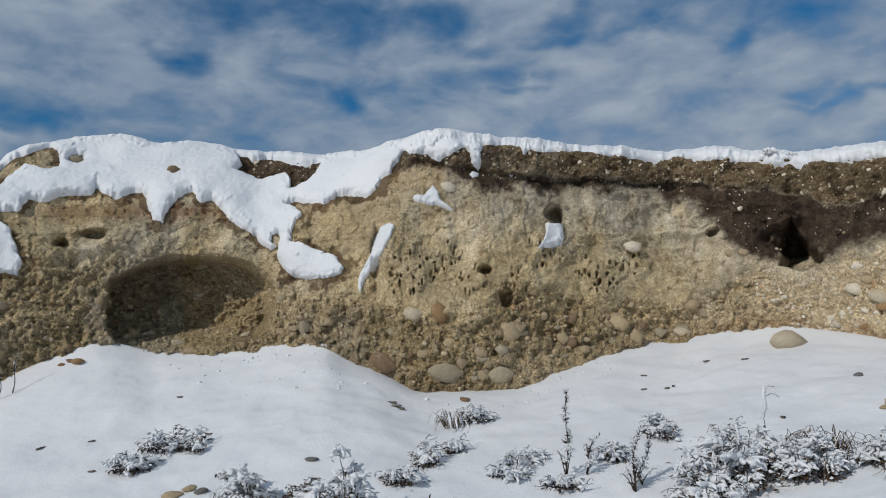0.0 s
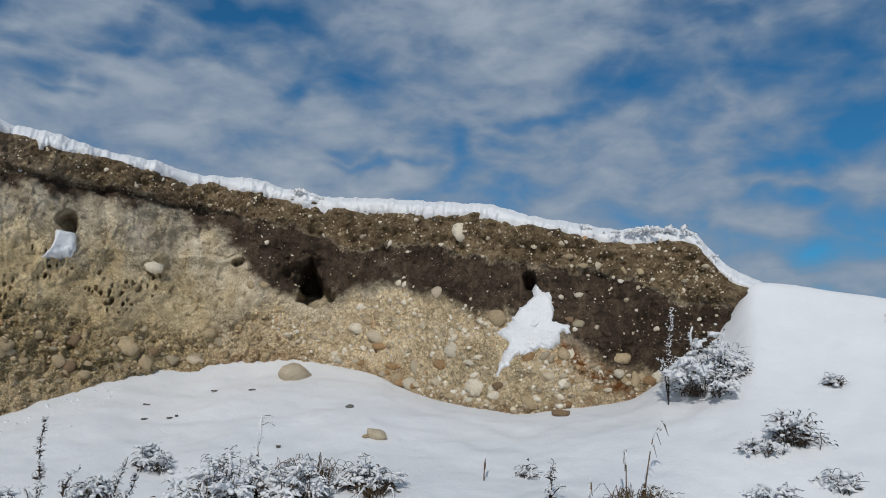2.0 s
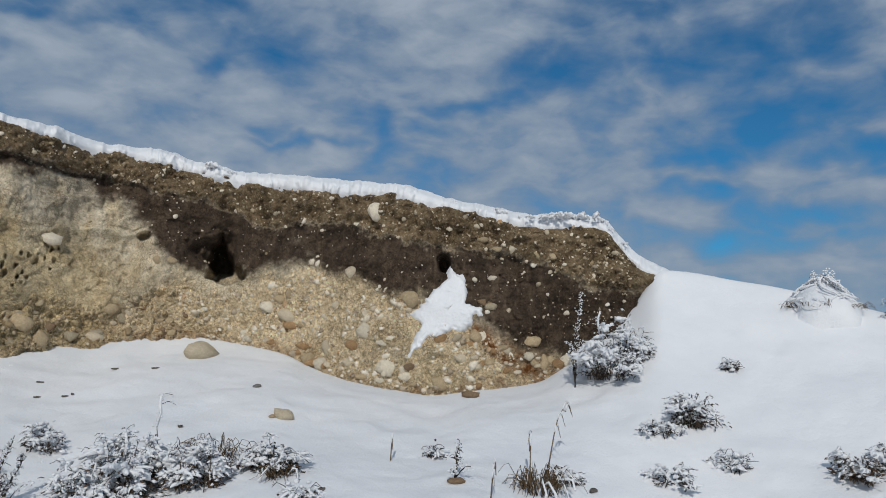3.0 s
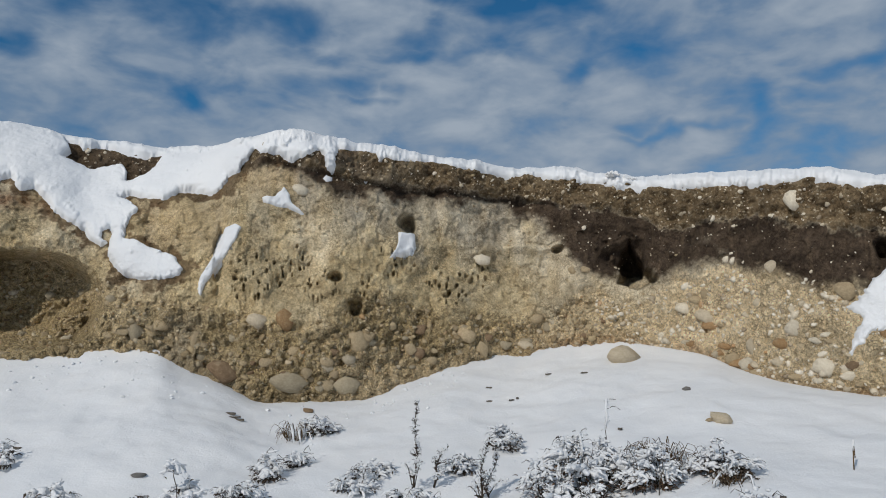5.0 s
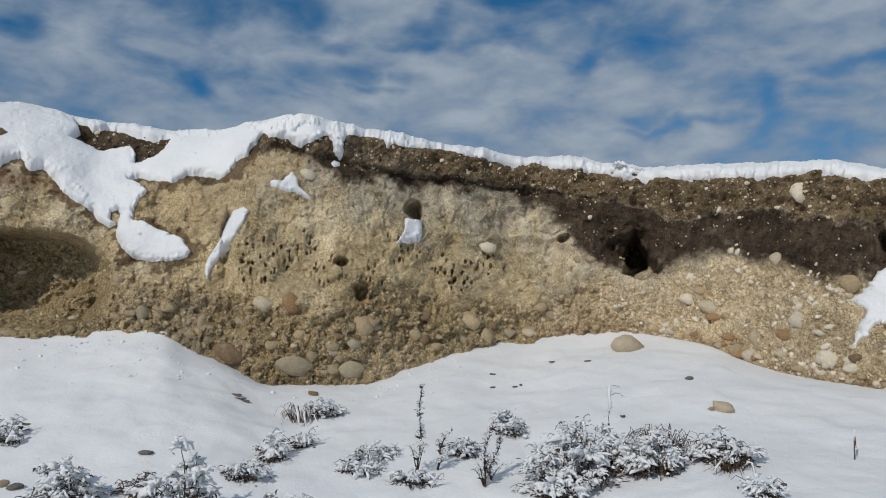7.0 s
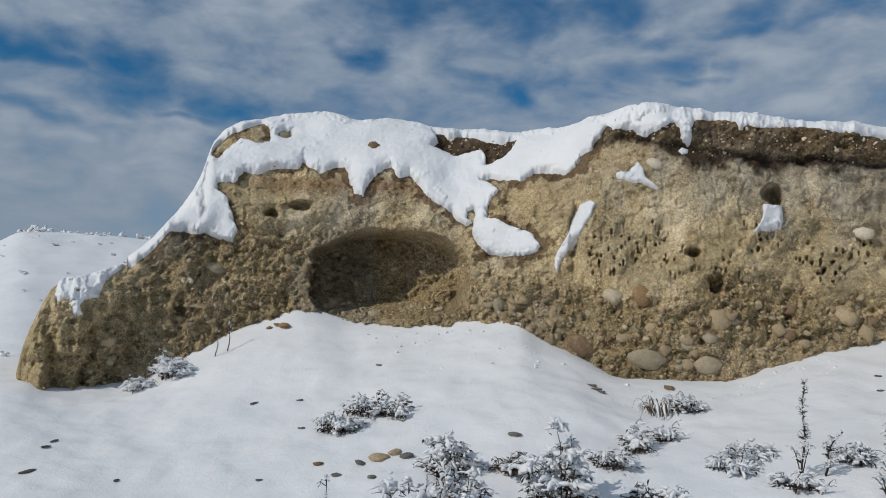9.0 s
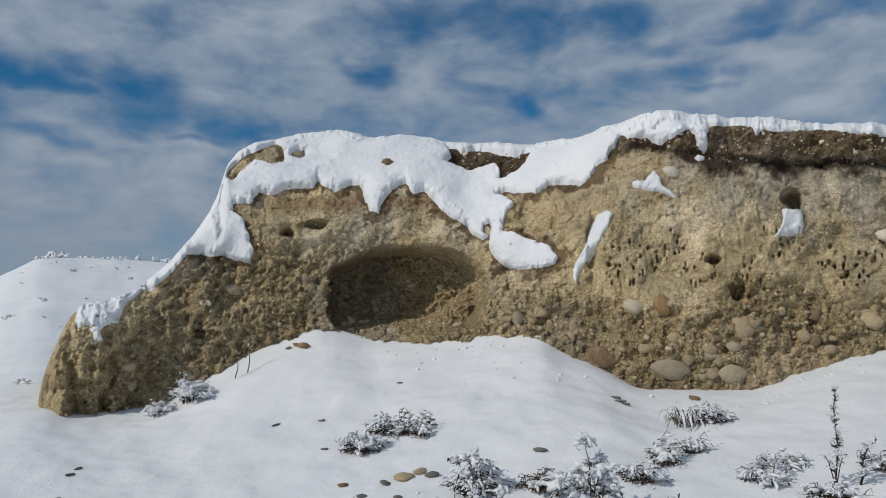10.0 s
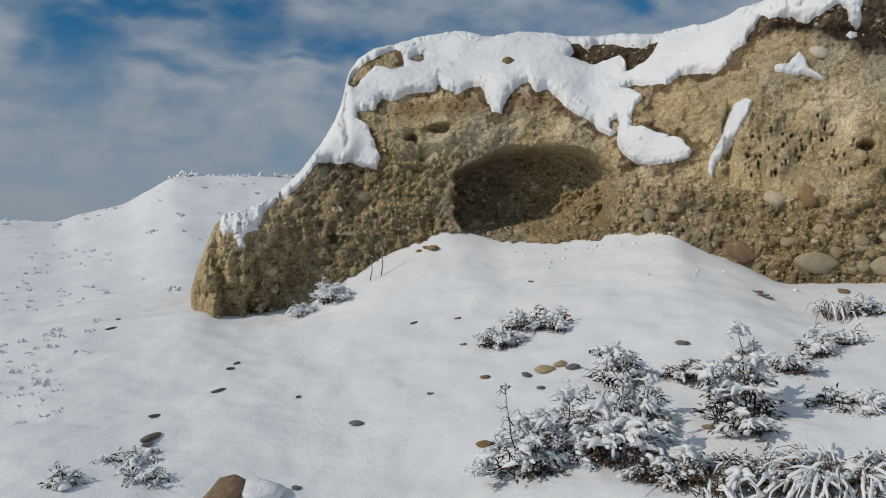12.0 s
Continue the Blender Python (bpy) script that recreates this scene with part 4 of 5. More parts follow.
STONES_B = [(3.3, 1.33, 0.042, 0.038, "tan"), (2.3, 1.22, 0.042, 0.038, "grey"), (0.8, 1.18, 0.056, 0.033, "tan"), (6.7, 1.53, 0.043, 0.043, "tan"), (5.9, 1.33, 0.038, 0.033, "tan"), (12.2, 1.50, 0.040, 0.035, "grey"), (17.0, 1.59, 0.073, 0.047, "grey"), (17.7, 1.80, 0.068, 0.052, "tan"), (29.5, 1.79, 0.098, 0.069, "pale"), (35.0, 1.67, 0.088, 0.074, "cream"), (33.8, 2.16, 0.057, 0.062, "pale"), (35.3, 2.66, 0.067, 0.086, "cream"), (36.7, 1.39, 0.087, 0.082, "cream"), (38.2, 1.95, 0.092, 0.083, "tan"), (20.5, 2.24, 0.048, 0.037, "tan"), (21.4, 2.24, 0.047, 0.037, "tan"), (31.1, 1.43, 0.076, 0.062, "tan"), (32.3, 1.53, 0.052, 0.076, "pale"), (30.7, 1.54, 0.063, 0.038, "orange")]
STONES_C = [(32.4, 1.33, 0.047, 0.033, "tan"), (34.9, 1.31, 0.064, 0.032, "tan"), (42.8, 1.65, 0.059, 0.059, "tan"), (46.7, 1.63, 0.083, 0.060, "tan"), (46.6, 1.51, 0.055, 0.041, "cream"), (47.0, 1.46, 0.046, 0.037, "tan"), (47.6, 1.46, 0.041, 0.069, "tan"), (48.6, 1.46, 0.055, 0.046, "orange"), (43.9, 2.12, 0.041, 0.028, "cream"), (43.1, 2.43, 0.042, 0.028, "tan"), (44.2, 2.35, 0.042, 0.023, "tan"), (38.2, 1.40, 0.050, 0.041, "brown"), (43.4, 1.92, 0.064, 0.027, "brown"), (43.8, 1.89, 0.055, 0.041, "grey"), (45.0, 1.55, 0.041, 0.032, "pale"), (40.1, 1.30, 0.041, 0.027, "pale"), (32.8, 1.88, 0.043, 0.038, "pale"), (28.5, 1.56, 0.059, 0.030, "orange")]
STONES_D = [(-24.6, 2.17, 0.096, 0.059, "brown"), (-25.0, 2.05, 0.048, 0.043, "tan"), (-24.0, 1.91, 0.042, 0.058, "grey"), (-29.9, 1.93, 0.090, 0.063, "grey"), (-31.8, 1.79, 0.026, 0.037, "cream"), (-31.4, 1.79, 0.026, 0.026, "cream"), (-24.8, 1.44, 0.068, 0.047, "orange"), (-25.7, 1.53, 0.037, 0.032, "brown"), (-6.2, 1.60, 0.048, 0.077, "tan"), (-10.0, 1.67, 0.069, 0.079, "grey"), (-11.7, 1.95, 0.045, 0.040, "grey"), (-13.4, 2.05, 0.046, 0.041, "grey"), (-15.3, 2.02, 0.046, 0.046, "grey"), (-19.3, 3.24, 0.070, 0.070, "brown"), (-25.6, 3.40, 0.072, 0.060, "grey"), (-3.0, 1.42, 0.038, 0.033, "tan"), (-9.0, 1.71, 0.039, 0.039, "tan"), (-7.8, 1.47, 0.044, 0.039, "tan"), (-17.9, 1.49, 0.062, 0.036, "tan"), (5.7, 1.63, 0.057, 0.048, "tan")]

rnd = random.Random(5)
placed = 0
bank_stone(-19.3, 3.25, 0.062, 0.062, "brown", rnd, -1.7)
for a, z, w, h, tint in STONES_A + STONES_B + STONES_C + STONES_D:
    bank_stone(a, z, w, h, tint, rnd)
    placed += 1


def layer(a, z):
    if z > float(SOIL(a)) and a > -14:
        return "soil"
    if z > float(HUMUS(a)) and a > -4:
        return "humus"
    if z < float(GRAVEL(a)):
        return "gravel"
    return "silt"


def build_stones():
    """Cobbles as pieces of their own, the finer gravel as one joined part."""
    count = placed
    while count < 285:
        a = rnd.uniform(-39, 50)
        z = float(BASE(a)) + abs(rnd.gauss(0, 0.28)) + 0.02
        if z > float(TOP(a)) - 0.2 or layer(a, z) != "gravel":
            continue
        w = min(0.065, (0.026 if a > 24 else 0.020) + rnd.expovariate(1 / 0.014))
        tint = rnd.choice(["cream", "pale", "pale", "tan", "orange", "cream"] if a > 24 else ["tan", "grey", "tan", "pale", "brown", "grey", "tan"])
        bank_stone(a, z, w * rnd.uniform(0.9, 1.4), w * rnd.uniform(0.6, 1.0), tint, rnd, 0.35)
        count += 1
    bank_obs = {"dark": Geo(), "light": Geo()}
    g = np.random.RandomState(12)
    n = 26000
    A = g.uniform(-40.5, 53.5, n)
    zb, zt = BASE(A), TOP(A) - 0.12
    Zp = zb + (zt - zb) * g.uniform(-0.02, 1, n)
    keep_p = g.uniform(0, 1, n)
    size = np.clip(0.005 + g.exponential(0.0042, n), 0, 0.030)
    soil, hum, gra = SOIL(A), HUMUS(A), GRAVEL(A)
    rr = on_bank(A, Zp)
    clump = vnoise(A * 0.8, Zp * 6, 0 * A, 55)
    for a, z, q, s, so, hu, gr, r, c in zip(A, Zp, keep_p, size, soil, hum, gra, rr, clump):
        right = a > 22
        if z > so and a > -14:
            p, kind = 0.30, "light" if q < 0.20 else "dark"
        elif z > hu and a > -4:
            p, kind, s = 0.10, "light", s * 0.8
        elif z < gr:
            p, kind = ((0.42 if right else 0.50) + 0.5 * c + (0.4 if -23 < a < -12.5 else 0)), ("light" if right else "dark")
            s *= 1.35 if right else 1.15 if a > -24 else 0.8
        else:
            p, kind, s = 0.10, "dark", s * 0.55
        if q > p:
            continue
        t = math.radians(a)
        k = r + (0.45 if right else 0.25) * s
        e = Euler((g.uniform(-1, 1), g.uniform(-1, 1), g.uniform(-3, 3))).to_matrix()
        bank_obs[kind].ball((k * math.sin(t), k * math.cos(t), z), (s * g.uniform(0.9, 1.6), s, s * g.uniform(0.6, 1.0)), e, 2 if s > 0.014 else 1, 0.3, int(g.randint(40)))
    tagged(part("gravel", bank_obs["dark"], M_PEBBLE, bank, "grey-tan gravel set in the bank"), kind="stuff")
    tagged(part("gravel", bank_obs["light"], M_PEBBLE_PALE, bank, "pale gravel set in the bank"), kind="stuff")


def pale_pebbles():
    m, nt, b = material("pale_pebble", 0.8, 0.3)
    r = nt.nodes.new("ShaderNodeNewGeometry").outputs["Random Per Island"]
    c = ramp(nt, r, [(0.0, (0.30, 0.24, 0.165)), (0.3, (0.52, 0.44, 0.32)), (0.65, (0.67, 0.59, 0.46)), (0.92, (0.78, 0.72, 0.61)), (1.0, (0.42, 0.25, 0.11))])
    c = mix(nt, 1.0, c, ramp(nt, noise_tex(nt, 40.0, 5, 0.65), [(0.25, 0.72), (0.75, 1.2)]), "MULTIPLY")
    wire(nt, c, b.inputs["Base Color"])
    bump(nt, b, noise_tex(nt, 70.0, 4, 0.6), 0.5, 0.006)
    return m


M_PEBBLE_PALE = pale_pebbles()
build_stones()


# ---------------------------------------------------------------- stones and leaves lying on the snow
def ground_stone(x, y, w, tint, label, flat=0.5, name="stone", sink=0.25):
    ob = new(name, STONE_MESH[tint, rnd.randrange(5)])
    h = w * flat
    ob.matrix_world = Matrix.Translation((x, y, ground_at(x, y) + h * (0.5 - sink))) @ pose(0, 0, 0, rnd.uniform(-8, 8), rnd.uniform(-8, 8), rnd.uniform(0, 360)) @ Matrix.Diagonal((w, w * rnd.uniform(0.75, 0.95), h, 1))
    return tagged(ob, label, "stone", "stones on the snow")


for x, y, w, tint in [(-1.58, 4.63, 0.066, "tan"), (-1.51, 4.69, 0.047, "tan"), (-1.42, 4.65, 0.046, "grey"), (-1.67, 4.55, 0.042, "grey"), (-1.93, 4.55, 0.035, "orange"), (-1.75, 4.37, 0.030, "grey"), (-1.54, 4.35, 0.030, "grey"), (-0.83, 4.95, 0.044, "grey"), (-0.64, 3.88, 0.032, "tan"), (-1.66, 3.71, 0.038, "orange"), (-1.57, 3.68, 0.023, "grey"), (-2.48, 3.96, 0.042, "grey"), (-2.4, 3.22, 0.026, "grey"), (-3.39, 3.36, 0.030, "grey"), (2.8, 5.3, 0.04, "grey"), (4.15, 4.52, 0.075, "brown"), (0.17, 6.23, 0.052, "brown"), (2.88, 3.19, 0.05, "brown"), (-3.08, 6.61, 0.065, "orange"), (-3.16, 6.63, 0.04, "brown"), (-3.22, 6.6, 0.035, "orange"), (2.62, 4.69, 0.03, "tan")]:
    ground_stone(x, y, w, "slate" if tint == "grey" else tint, {"tan": "tan river pebble half sunk in snow", "grey": "flat grey pebble sunk in the snow", "orange": "orange-brown pebble lying on the snow", "brown": "brown pebble half buried in snow"}[tint], 0.42)
ground_stone(2.76, 6.28, 0.155, "pale", "large tan boulder lying on the snow slope", 0.55, "boulder", 0.1)
ground_stone(2.69, 4.67, 0.078, "pale", "pale tan cobble lying on the snow", 0.6, "cobble", 0.15)


def plain(name, a, b, scale=12.0, rough=0.85):
    m, nt, bs = material(name, rough, 0.25)
    c = ramp(nt, noise_tex(nt, scale, 4), [(0.3, a), (0.7, b)])
    r = nt.nodes.new("ShaderNodeNewGeometry").outputs["Random Per Island"]
    c = mix(nt, 1.0, c, ramp(nt, r, [(0.0, 0.65), (1.0, 1.35)]), "MULTIPLY")
    wire(nt, c, bs.inputs["Base Color"])
    return m


M_STEM = plain("dark_stem", (0.035, 0.026, 0.020), (0.085, 0.065, 0.048))
M_LEAF = plain("withered_leaf", (0.034, 0.025, 0.019), (0.090, 0.066, 0.048))
M_DULL_LEAF = plain("grey_leaf", (0.08, 0.07, 0.06), (0.17, 0.15, 0.125), 30.0)
M_BROWN_LEAF = plain("brown_leaf", (0.060, 0.037, 0.025), (0.135, 0.086, 0.054))
M_STRAW = plain("dry_grass", (0.075, 0.048, 0.025), (0.17, 0.115, 0.062))
M_FROST = snow_material("clinging_snow", 0.8)


def leaf_into(g, place, direction, size, rs, width=0.45):
    """A small curled leaf of some thickness."""
    d = np.array(direction, float)
    d /= np.linalg.norm(d) + 1e-9
    s = cross(d, (rs.uniform(-0.4, 0.4), rs.uniform(-0.4, 0.4), 1))
    s /= np.linalg.norm(s) + 1e-9
    u = cross(s, d)
    p = np.array(place, float)
    w, t = size * width, size * 0.07
    top = [p, p + d * size * 0.45 + s * w * 0.5 + u * size * 0.12, p + d * size + u * size * -0.08, p + d * size * 0.45 - s * w * 0.5 + u * size * 0.12, p + d * size * 0.5 + u * size * 0.02]
    low = [q - u * t for q in top]
    f = [(0, 1, 4), (1, 2, 4), (2, 3, 4), (3, 0, 4), (6, 5, 9), (7, 6, 9), (8, 7, 9), (5, 8, 9)]
    f += [(0, 5, 6, 1), (1, 6, 7, 2), (2, 7, 8, 3), (3, 8, 5, 0)]
    g.add(top + low, f)


def dead_leaf(x, y, size, turn, label="dark withered leaf lying on the snow"):
    g = Geo()
    rs = np.random.RandomState(int(abs(x * 1000 + y * 77)) % 9999)
    n = 9
    u = np.linspace(-1, 1, n)
    w = 0.19 * size * np.sqrt(np.clip(1 - u**2, 0, 1)) * (1 - 0.25 * u) + 0.002
    v = []
    for side, dz in ((-1, 0.004), (1, 0.002), (1, -0.006), (-1, -0.006)):
        v += [(0.5 * size * a, side * b, dz + 0.002 * side * math.sin(3 * a)) for a, b in zip(u, w)]
    f = [(k * n + i, k * n + i + 1, (k + 1) % 4 * n + i + 1, (k + 1) % 4 * n + i) for k in range(4) for i in range(n - 1)]
    g.add(v, f)
    ob = new("leaf", g.mesh("leaf", M_DULL_LEAF))
    ob.matrix_world = pose(x, y, ground_at(x, y) + 0.006, rs.uniform(-6, 12), rs.uniform(-8, 5), turn)
    tagged(ob, label, "leaf", "leaves on the snow")


for x, y, s, turn in [(-3.53, 4.13, 0.1, 68), (-3.66, 3.72, 0.09, 80), (-3.42, 3.42, 0.15, 92), (-3.76, 4.63, 0.06, 79), (-3.73, 4.52, 0.08, 91), (-5.31, 5.07, 0.1, 78), (-5.5, 5.35, 0.06, 90), (-2.77, 5.43, 0.07, 60), (-2.44, 5.47, 0.05, 10), (-2.25, 5.06, 0.05, 0), (-1.63, 5.47, 0.05, 0), (-2.06, 6.14, 0.05, 0), (-0.37, 6.0, 0.1, 160), (-0.4, 6.06, 0.09, 150), (-0.33, 5.97, 0.08, 140), (1.59, 6.24, 0.05, 0), (1.52, 5.97, 0.05, 10), (1.68, 5.91, 0.05, 20), (1.73, 5.93, 0.04, 80), (2.11, 6.27, 0.07, 5), (2.34, 6.08, 0.06, 0), (2.28, 3.51, 0.07, 20), (3.52, 2.83, 0.08, 200), (2.1, 4.9, 0.06, 80), (-3.0, 4.2, 0.04, 81), (-2.2, 4.35, 0.04, 35)]:
    dead_leaf(x, y, s, turn)


# ---------------------------------------------------------------- plants
def snow_tube(g, path, r, rs, sides=6):
    """Snow lying along a twig: a lumpy sausage on its upper side, blunt at the ends."""
    path = np.asarray(path, float)
    n = len(path)
    rad = r * (0.85 + 0.3 * rs.rand(n))
    rad[0] *= 0.45
    rad[-1] *= 0.65
    g.tube(path + np.array([0, 0, 1]) * rad[:, None] * 0.75, rad, sides)


def arch(base, out, reach, rise, droop, n=7, wob=0.0, rs=None):
    """A twig that climbs and then bows over."""
    s = np.linspace(0, 1, n)
    p = np.array(base)[None] + np.stack([out[0] * reach * s, out[1] * reach * s, rise * np.sin(s * np.pi * 0.5 * (1 + droop)) ], 1)
    if rs is not None and wob:
        p[1:] += rs.normal(0, wob, (n - 1, 3))
    return p


def snow_grains(g, path, r, count, rs, spread=1.6):
    """Grains of rime clinging along a twig."""
    path = np.asarray(path, float)
    for e in range(count):
        j = rs.randint(0, len(path) - 1)
        c = path[j] + (path[j + 1] - path[j]) * rs.rand() + rs.normal(0, r * spread, 3)
        g.ball(c, np.array([1.0, 1.0, 0.85]) * r * rs.uniform(0.6, 1.35), level=1, lump=0.4, seed=int(rs.randint(12)))


def snow_clump(g, place, a, size, rs):
    """Snow bowed over the end of a twig: a lumpy pad, many blunt drooping fingers, and grains about it."""
    place = np.array(place, float)
    turn = Euler((rs.uniform(-0.4, 0.4), rs.uniform(0.0, 0.6), a + rs.uniform(-0.6, 0.6))).to_matrix()
    g.ball(place + rs.normal(0, 0.2 * size, 3) * (1, 1, 0.5), np.array([0.85, 0.65, 0.42]) * size * rs.uniform(0.7, 1.0), turn, 2, 0.7, int(rs.randint(12)))
    for e in range(rs.randint(6, 10)):
        c = a + rs.normal(0, 1.1)
        reach, drop = size * rs.uniform(0.6, 1.7), size * rs.uniform(0.0, 1.0)
        s = np.array([0.0, 0.35, 0.7, 1.0])
        p = place + rs.normal(0, 0.22 * size, 3) + np.stack([math.cos(c) * reach * s, math.sin(c) * reach * s, 0.35 * size * s - drop * s * s], 1) + rs.normal(0, 0.07 * size, (4, 3))
        g.tube(p, size * rs.uniform(0.11, 0.24) * np.array([0.8, 1.15, 0.9, 0.4]) * rs.uniform(0.8, 1.2, 4), 6)
    for e in range(5):
        g.ball(place + rs.normal(0, 0.8 * size, 3) * (1, 1, 0.6), np.array([1.0, 1.0, 0.8]) * size * rs.uniform(0.06, 0.14), level=1, lump=0.4, seed=int(rs.randint(12)))


def shrub(x, y, spread, height, stems, seed, label, snow=1.0, leaves=1.0, leaf_mat=None, droop=0.6, name="shrub", up=0.0, group="snow-laden shrubs"):
    """Low fronds bowed under snow: dark twigs and leaves below, white clumps above."""
    rs = np.random.RandomState(seed)
    ob = root(name, (x, y, ground_at(x, y) - 0.03), label, "shrub", group)
    lf, sn = Geo(), Geo()
    half = spread * 0.5
    tall = height * (0.75 + 0.25 * up)
    for i in range(stems * (3 if spread > 0.3 else 2)):
        g = Geo()
        a = 2.4 * i + rs.uniform(-0.5, 0.5)
        lobe = 0.85 + 0.3 * math.sin(2 * a + seed) + 0.2 * math.sin(5 * a + 2 * seed)
        d = half * lobe * math.sqrt(rs.uniform(0.02, 1.0)) * (1 - 0.55 * up)
        h = 0.03 + tall * lobe * (1 - 0.85 * min(1, d / half) ** 2.2) * rs.uniform(0.35, 1.1)
        spire = rs.rand() < 0.10
        if spire:
            h *= 1.5
        out = np.array([math.cos(a), math.sin(a)])
        tip = np.array([out[0] * d, out[1] * d, h])
        base = np.array([out[0] * d * 0.6, out[1] * d * 0.6, 0.0]) + np.append(rs.normal(0, 0.02, 2), 0)
        s = np.linspace(0, 1, 7)[:, None]
        p = base + (tip - base) * s
        p[:, 2] += 0.12 * h * np.sin(np.pi * s[:, 0])
        p[1:] += rs.normal(0, 0.007, (6, 3))
        g.tube(p, np.linspace(0.0034, 0.0015, 7), 4)
        for e in range(3):
            b = a + rs.uniform(-1.4, 1.4)
            q = arch(p[rs.randint(3, 7)], (math.cos(b), math.sin(b)), rs.uniform(0.03, 0.09), rs.uniform(-0.01, 0.04), 0.8, 5, 0.004, rs)
            g.tube(q, np.linspace(0.0024, 0.0012, 5), 3)
            if rs.rand() < 0.6 * snow:
                snow_grains(sn, q, 0.0042, 6, rs)
        if spire:
            snow_grains(sn, p[3:], 0.0055, 22, rs, 1.4)
        elif rs.rand() < snow * 0.95:
            snow_clump(sn, p[-1], a, rs.uniform(0.026, 0.062) * (0.65 + 0.7 * min(spread, 0.7)), rs)
        if rs.rand() < 0.30 * snow:
            snow_tube(sn, p[3:], rs.uniform(0.005, 0.010), rs)
        for e in range(int(rs.poisson(2 * snow))):
            c = p[rs.randint(2, 7)] + rs.normal(0, 0.03, 3)
            c[2] = max(c[2], 0.03)
            sn.ball(c, np.array([1.2, 1.0, 0.75]) * rs.uniform(0.006, 0.016), level=1, lump=0.4, seed=int(rs.randint(30)))
        for e in range(0 if spire else int(rs.poisson(14 * leaves))):
            c = p[rs.randint(1, 7)] + rs.normal(0, 0.026, 3) - np.array([0, 0, 0.020])
            c[2] = max(c[2], 0.035)
            leaf_into(lf, c, (out[0] + rs.normal(0, 0.7), out[1] + rs.normal(0, 0.7), rs.uniform(-0.9, 0.2)), rs.uniform(0.014, 0.036), rs)
        part("stem", g, M_STEM, ob)
    for k in range(int(stems * 3 * leaves)):
        a, d = rs.uniform(0, 6.28), half * 0.75 * math.sqrt(rs.rand())
        leaf_into(lf, (d * math.cos(a), d * math.sin(a), rs.uniform(0.025, 0.07)), (math.cos(a), math.sin(a), rs.uniform(-0.1, 0.6)), rs.uniform(0.02, 0.045), rs)
    if lf.n:
        tagged(part("foliage", lf, leaf_mat or M_LEAF, ob, "dark withered leaves"), kind="stuff")
    if sn.n:
        tagged(part("snow_coat", sn, M_FROST, ob, "fresh snow clinging to the twigs"), kind="stuff")
    return ob


def grass_tuft(x, y, spread, height, blades, seed, label, snow=0.4, name="grass_tuft", lean=(0.0, 0.0)):
    rs = np.random.RandomState(seed)
    ob = root(name, (x, y, ground_at(x, y) - 0.01), label, "grass", "dry grass tufts")
    g, sn = Geo(), Geo()
    for i in range(blades):
        a = rs.uniform(0, 6.28)
        d = spread * 0.25 * math.sqrt(rs.rand())
        b0 = (d * math.cos(a), d * math.sin(a), 0)
        a += rs.normal(0, 0.6)
        out = (math.cos(a) + lean[0], math.sin(a) + lean[1])
        p = arch(b0, out, spread * rs.uniform(0.12, 0.45), height * rs.uniform(0.4, 1.0), rs.uniform(0.5, 1.4), 6, 0.006, rs)
        g.tube(p, np.linspace(0.0028, 0.0010, 6), 3)
        if rs.rand() < snow:
            snow_tube(sn, p[rs.randint(1, 3):], rs.uniform(0.003, 0.0085), rs, 6)
    tagged(part("grass", g, M_STRAW, ob, "matted straw-brown blades"), kind="stuff")
    if sn.n:
        tagged(part("snow_coat", sn, M_FROST, ob, "snow clinging to the blades"), kind="stuff")
    return ob


def stalk(x, y, height, seed, label="tall thin weed stalk crusted with snow", lean=0.0, dots=True):
    rs = np.random.RandomState(seed)
    ob = root("weed_stalk", (x, y, ground_at(x, y) - 0.01), label, "weed", "weed stalks")
    st, lf, sn = Geo(), Geo(), Geo()
    n = 12
    s = np.linspace(0, 1, n)
    p = np.stack([lean * s * s + 0.012 * np.sin(s * 7 + seed), 0.012 * np.cos(s * 5), height * s], 1)
    st.tube(p, np.linspace(0.005, 0.0018, n), 5)
    if dots:
        for k in range(int(height * 120)):
            j = rs.uniform(0.12, 0.98)
            c = np.array([np.interp(j, s, p[:, m]) for m in range(3)])
            a = rs.uniform(0, 6.28)
            w = 0.015 + 0.06 * (1 - j) * rs.rand()
            d = np.array([math.cos(a), math.sin(a), 0.5])
            if k % 3 == 0:
                leaf_into(lf, c, d, 0.6 * w + 0.012, rs, 0.5)
            q = arch(c, (math.cos(a), math.sin(a)), w, w * rs.uniform(0.6, 1.5), 0.5, 5, 0.002, rs)
            st.tube(q, np.linspace(0.0018, 0.0010, 5), 3)
            if rs.rand() < 0.85:
                snow_grains(sn, q[1:], 0.0045, 4, rs, 1.0)
        for k in range(3):
            a = rs.uniform(0, 6.28)
            q = arch((0, 0, 0.02), (math.cos(a), math.sin(a)), rs.uniform(0.05, 0.10), height * rs.uniform(0.2, 0.45), 0.1, 6)
            st.tube(q, np.linspace(0.004, 0.0015, 6), 4)
            snow_grains(sn, q[2:], 0.006, 16, rs)
    part("stem", st, M_STEM, ob)
    if lf.n:
        tagged(part("foliage", lf, M_LEAF, ob, "withered seed heads"), kind="stuff")
    snow_grains(sn, p[n // 3:], 0.0045, int(60 * height) + 6, rs)
    tagged(part("snow_coat", sn, M_FROST, ob, "rime and snow along the stalk"), kind="stuff")
    return ob


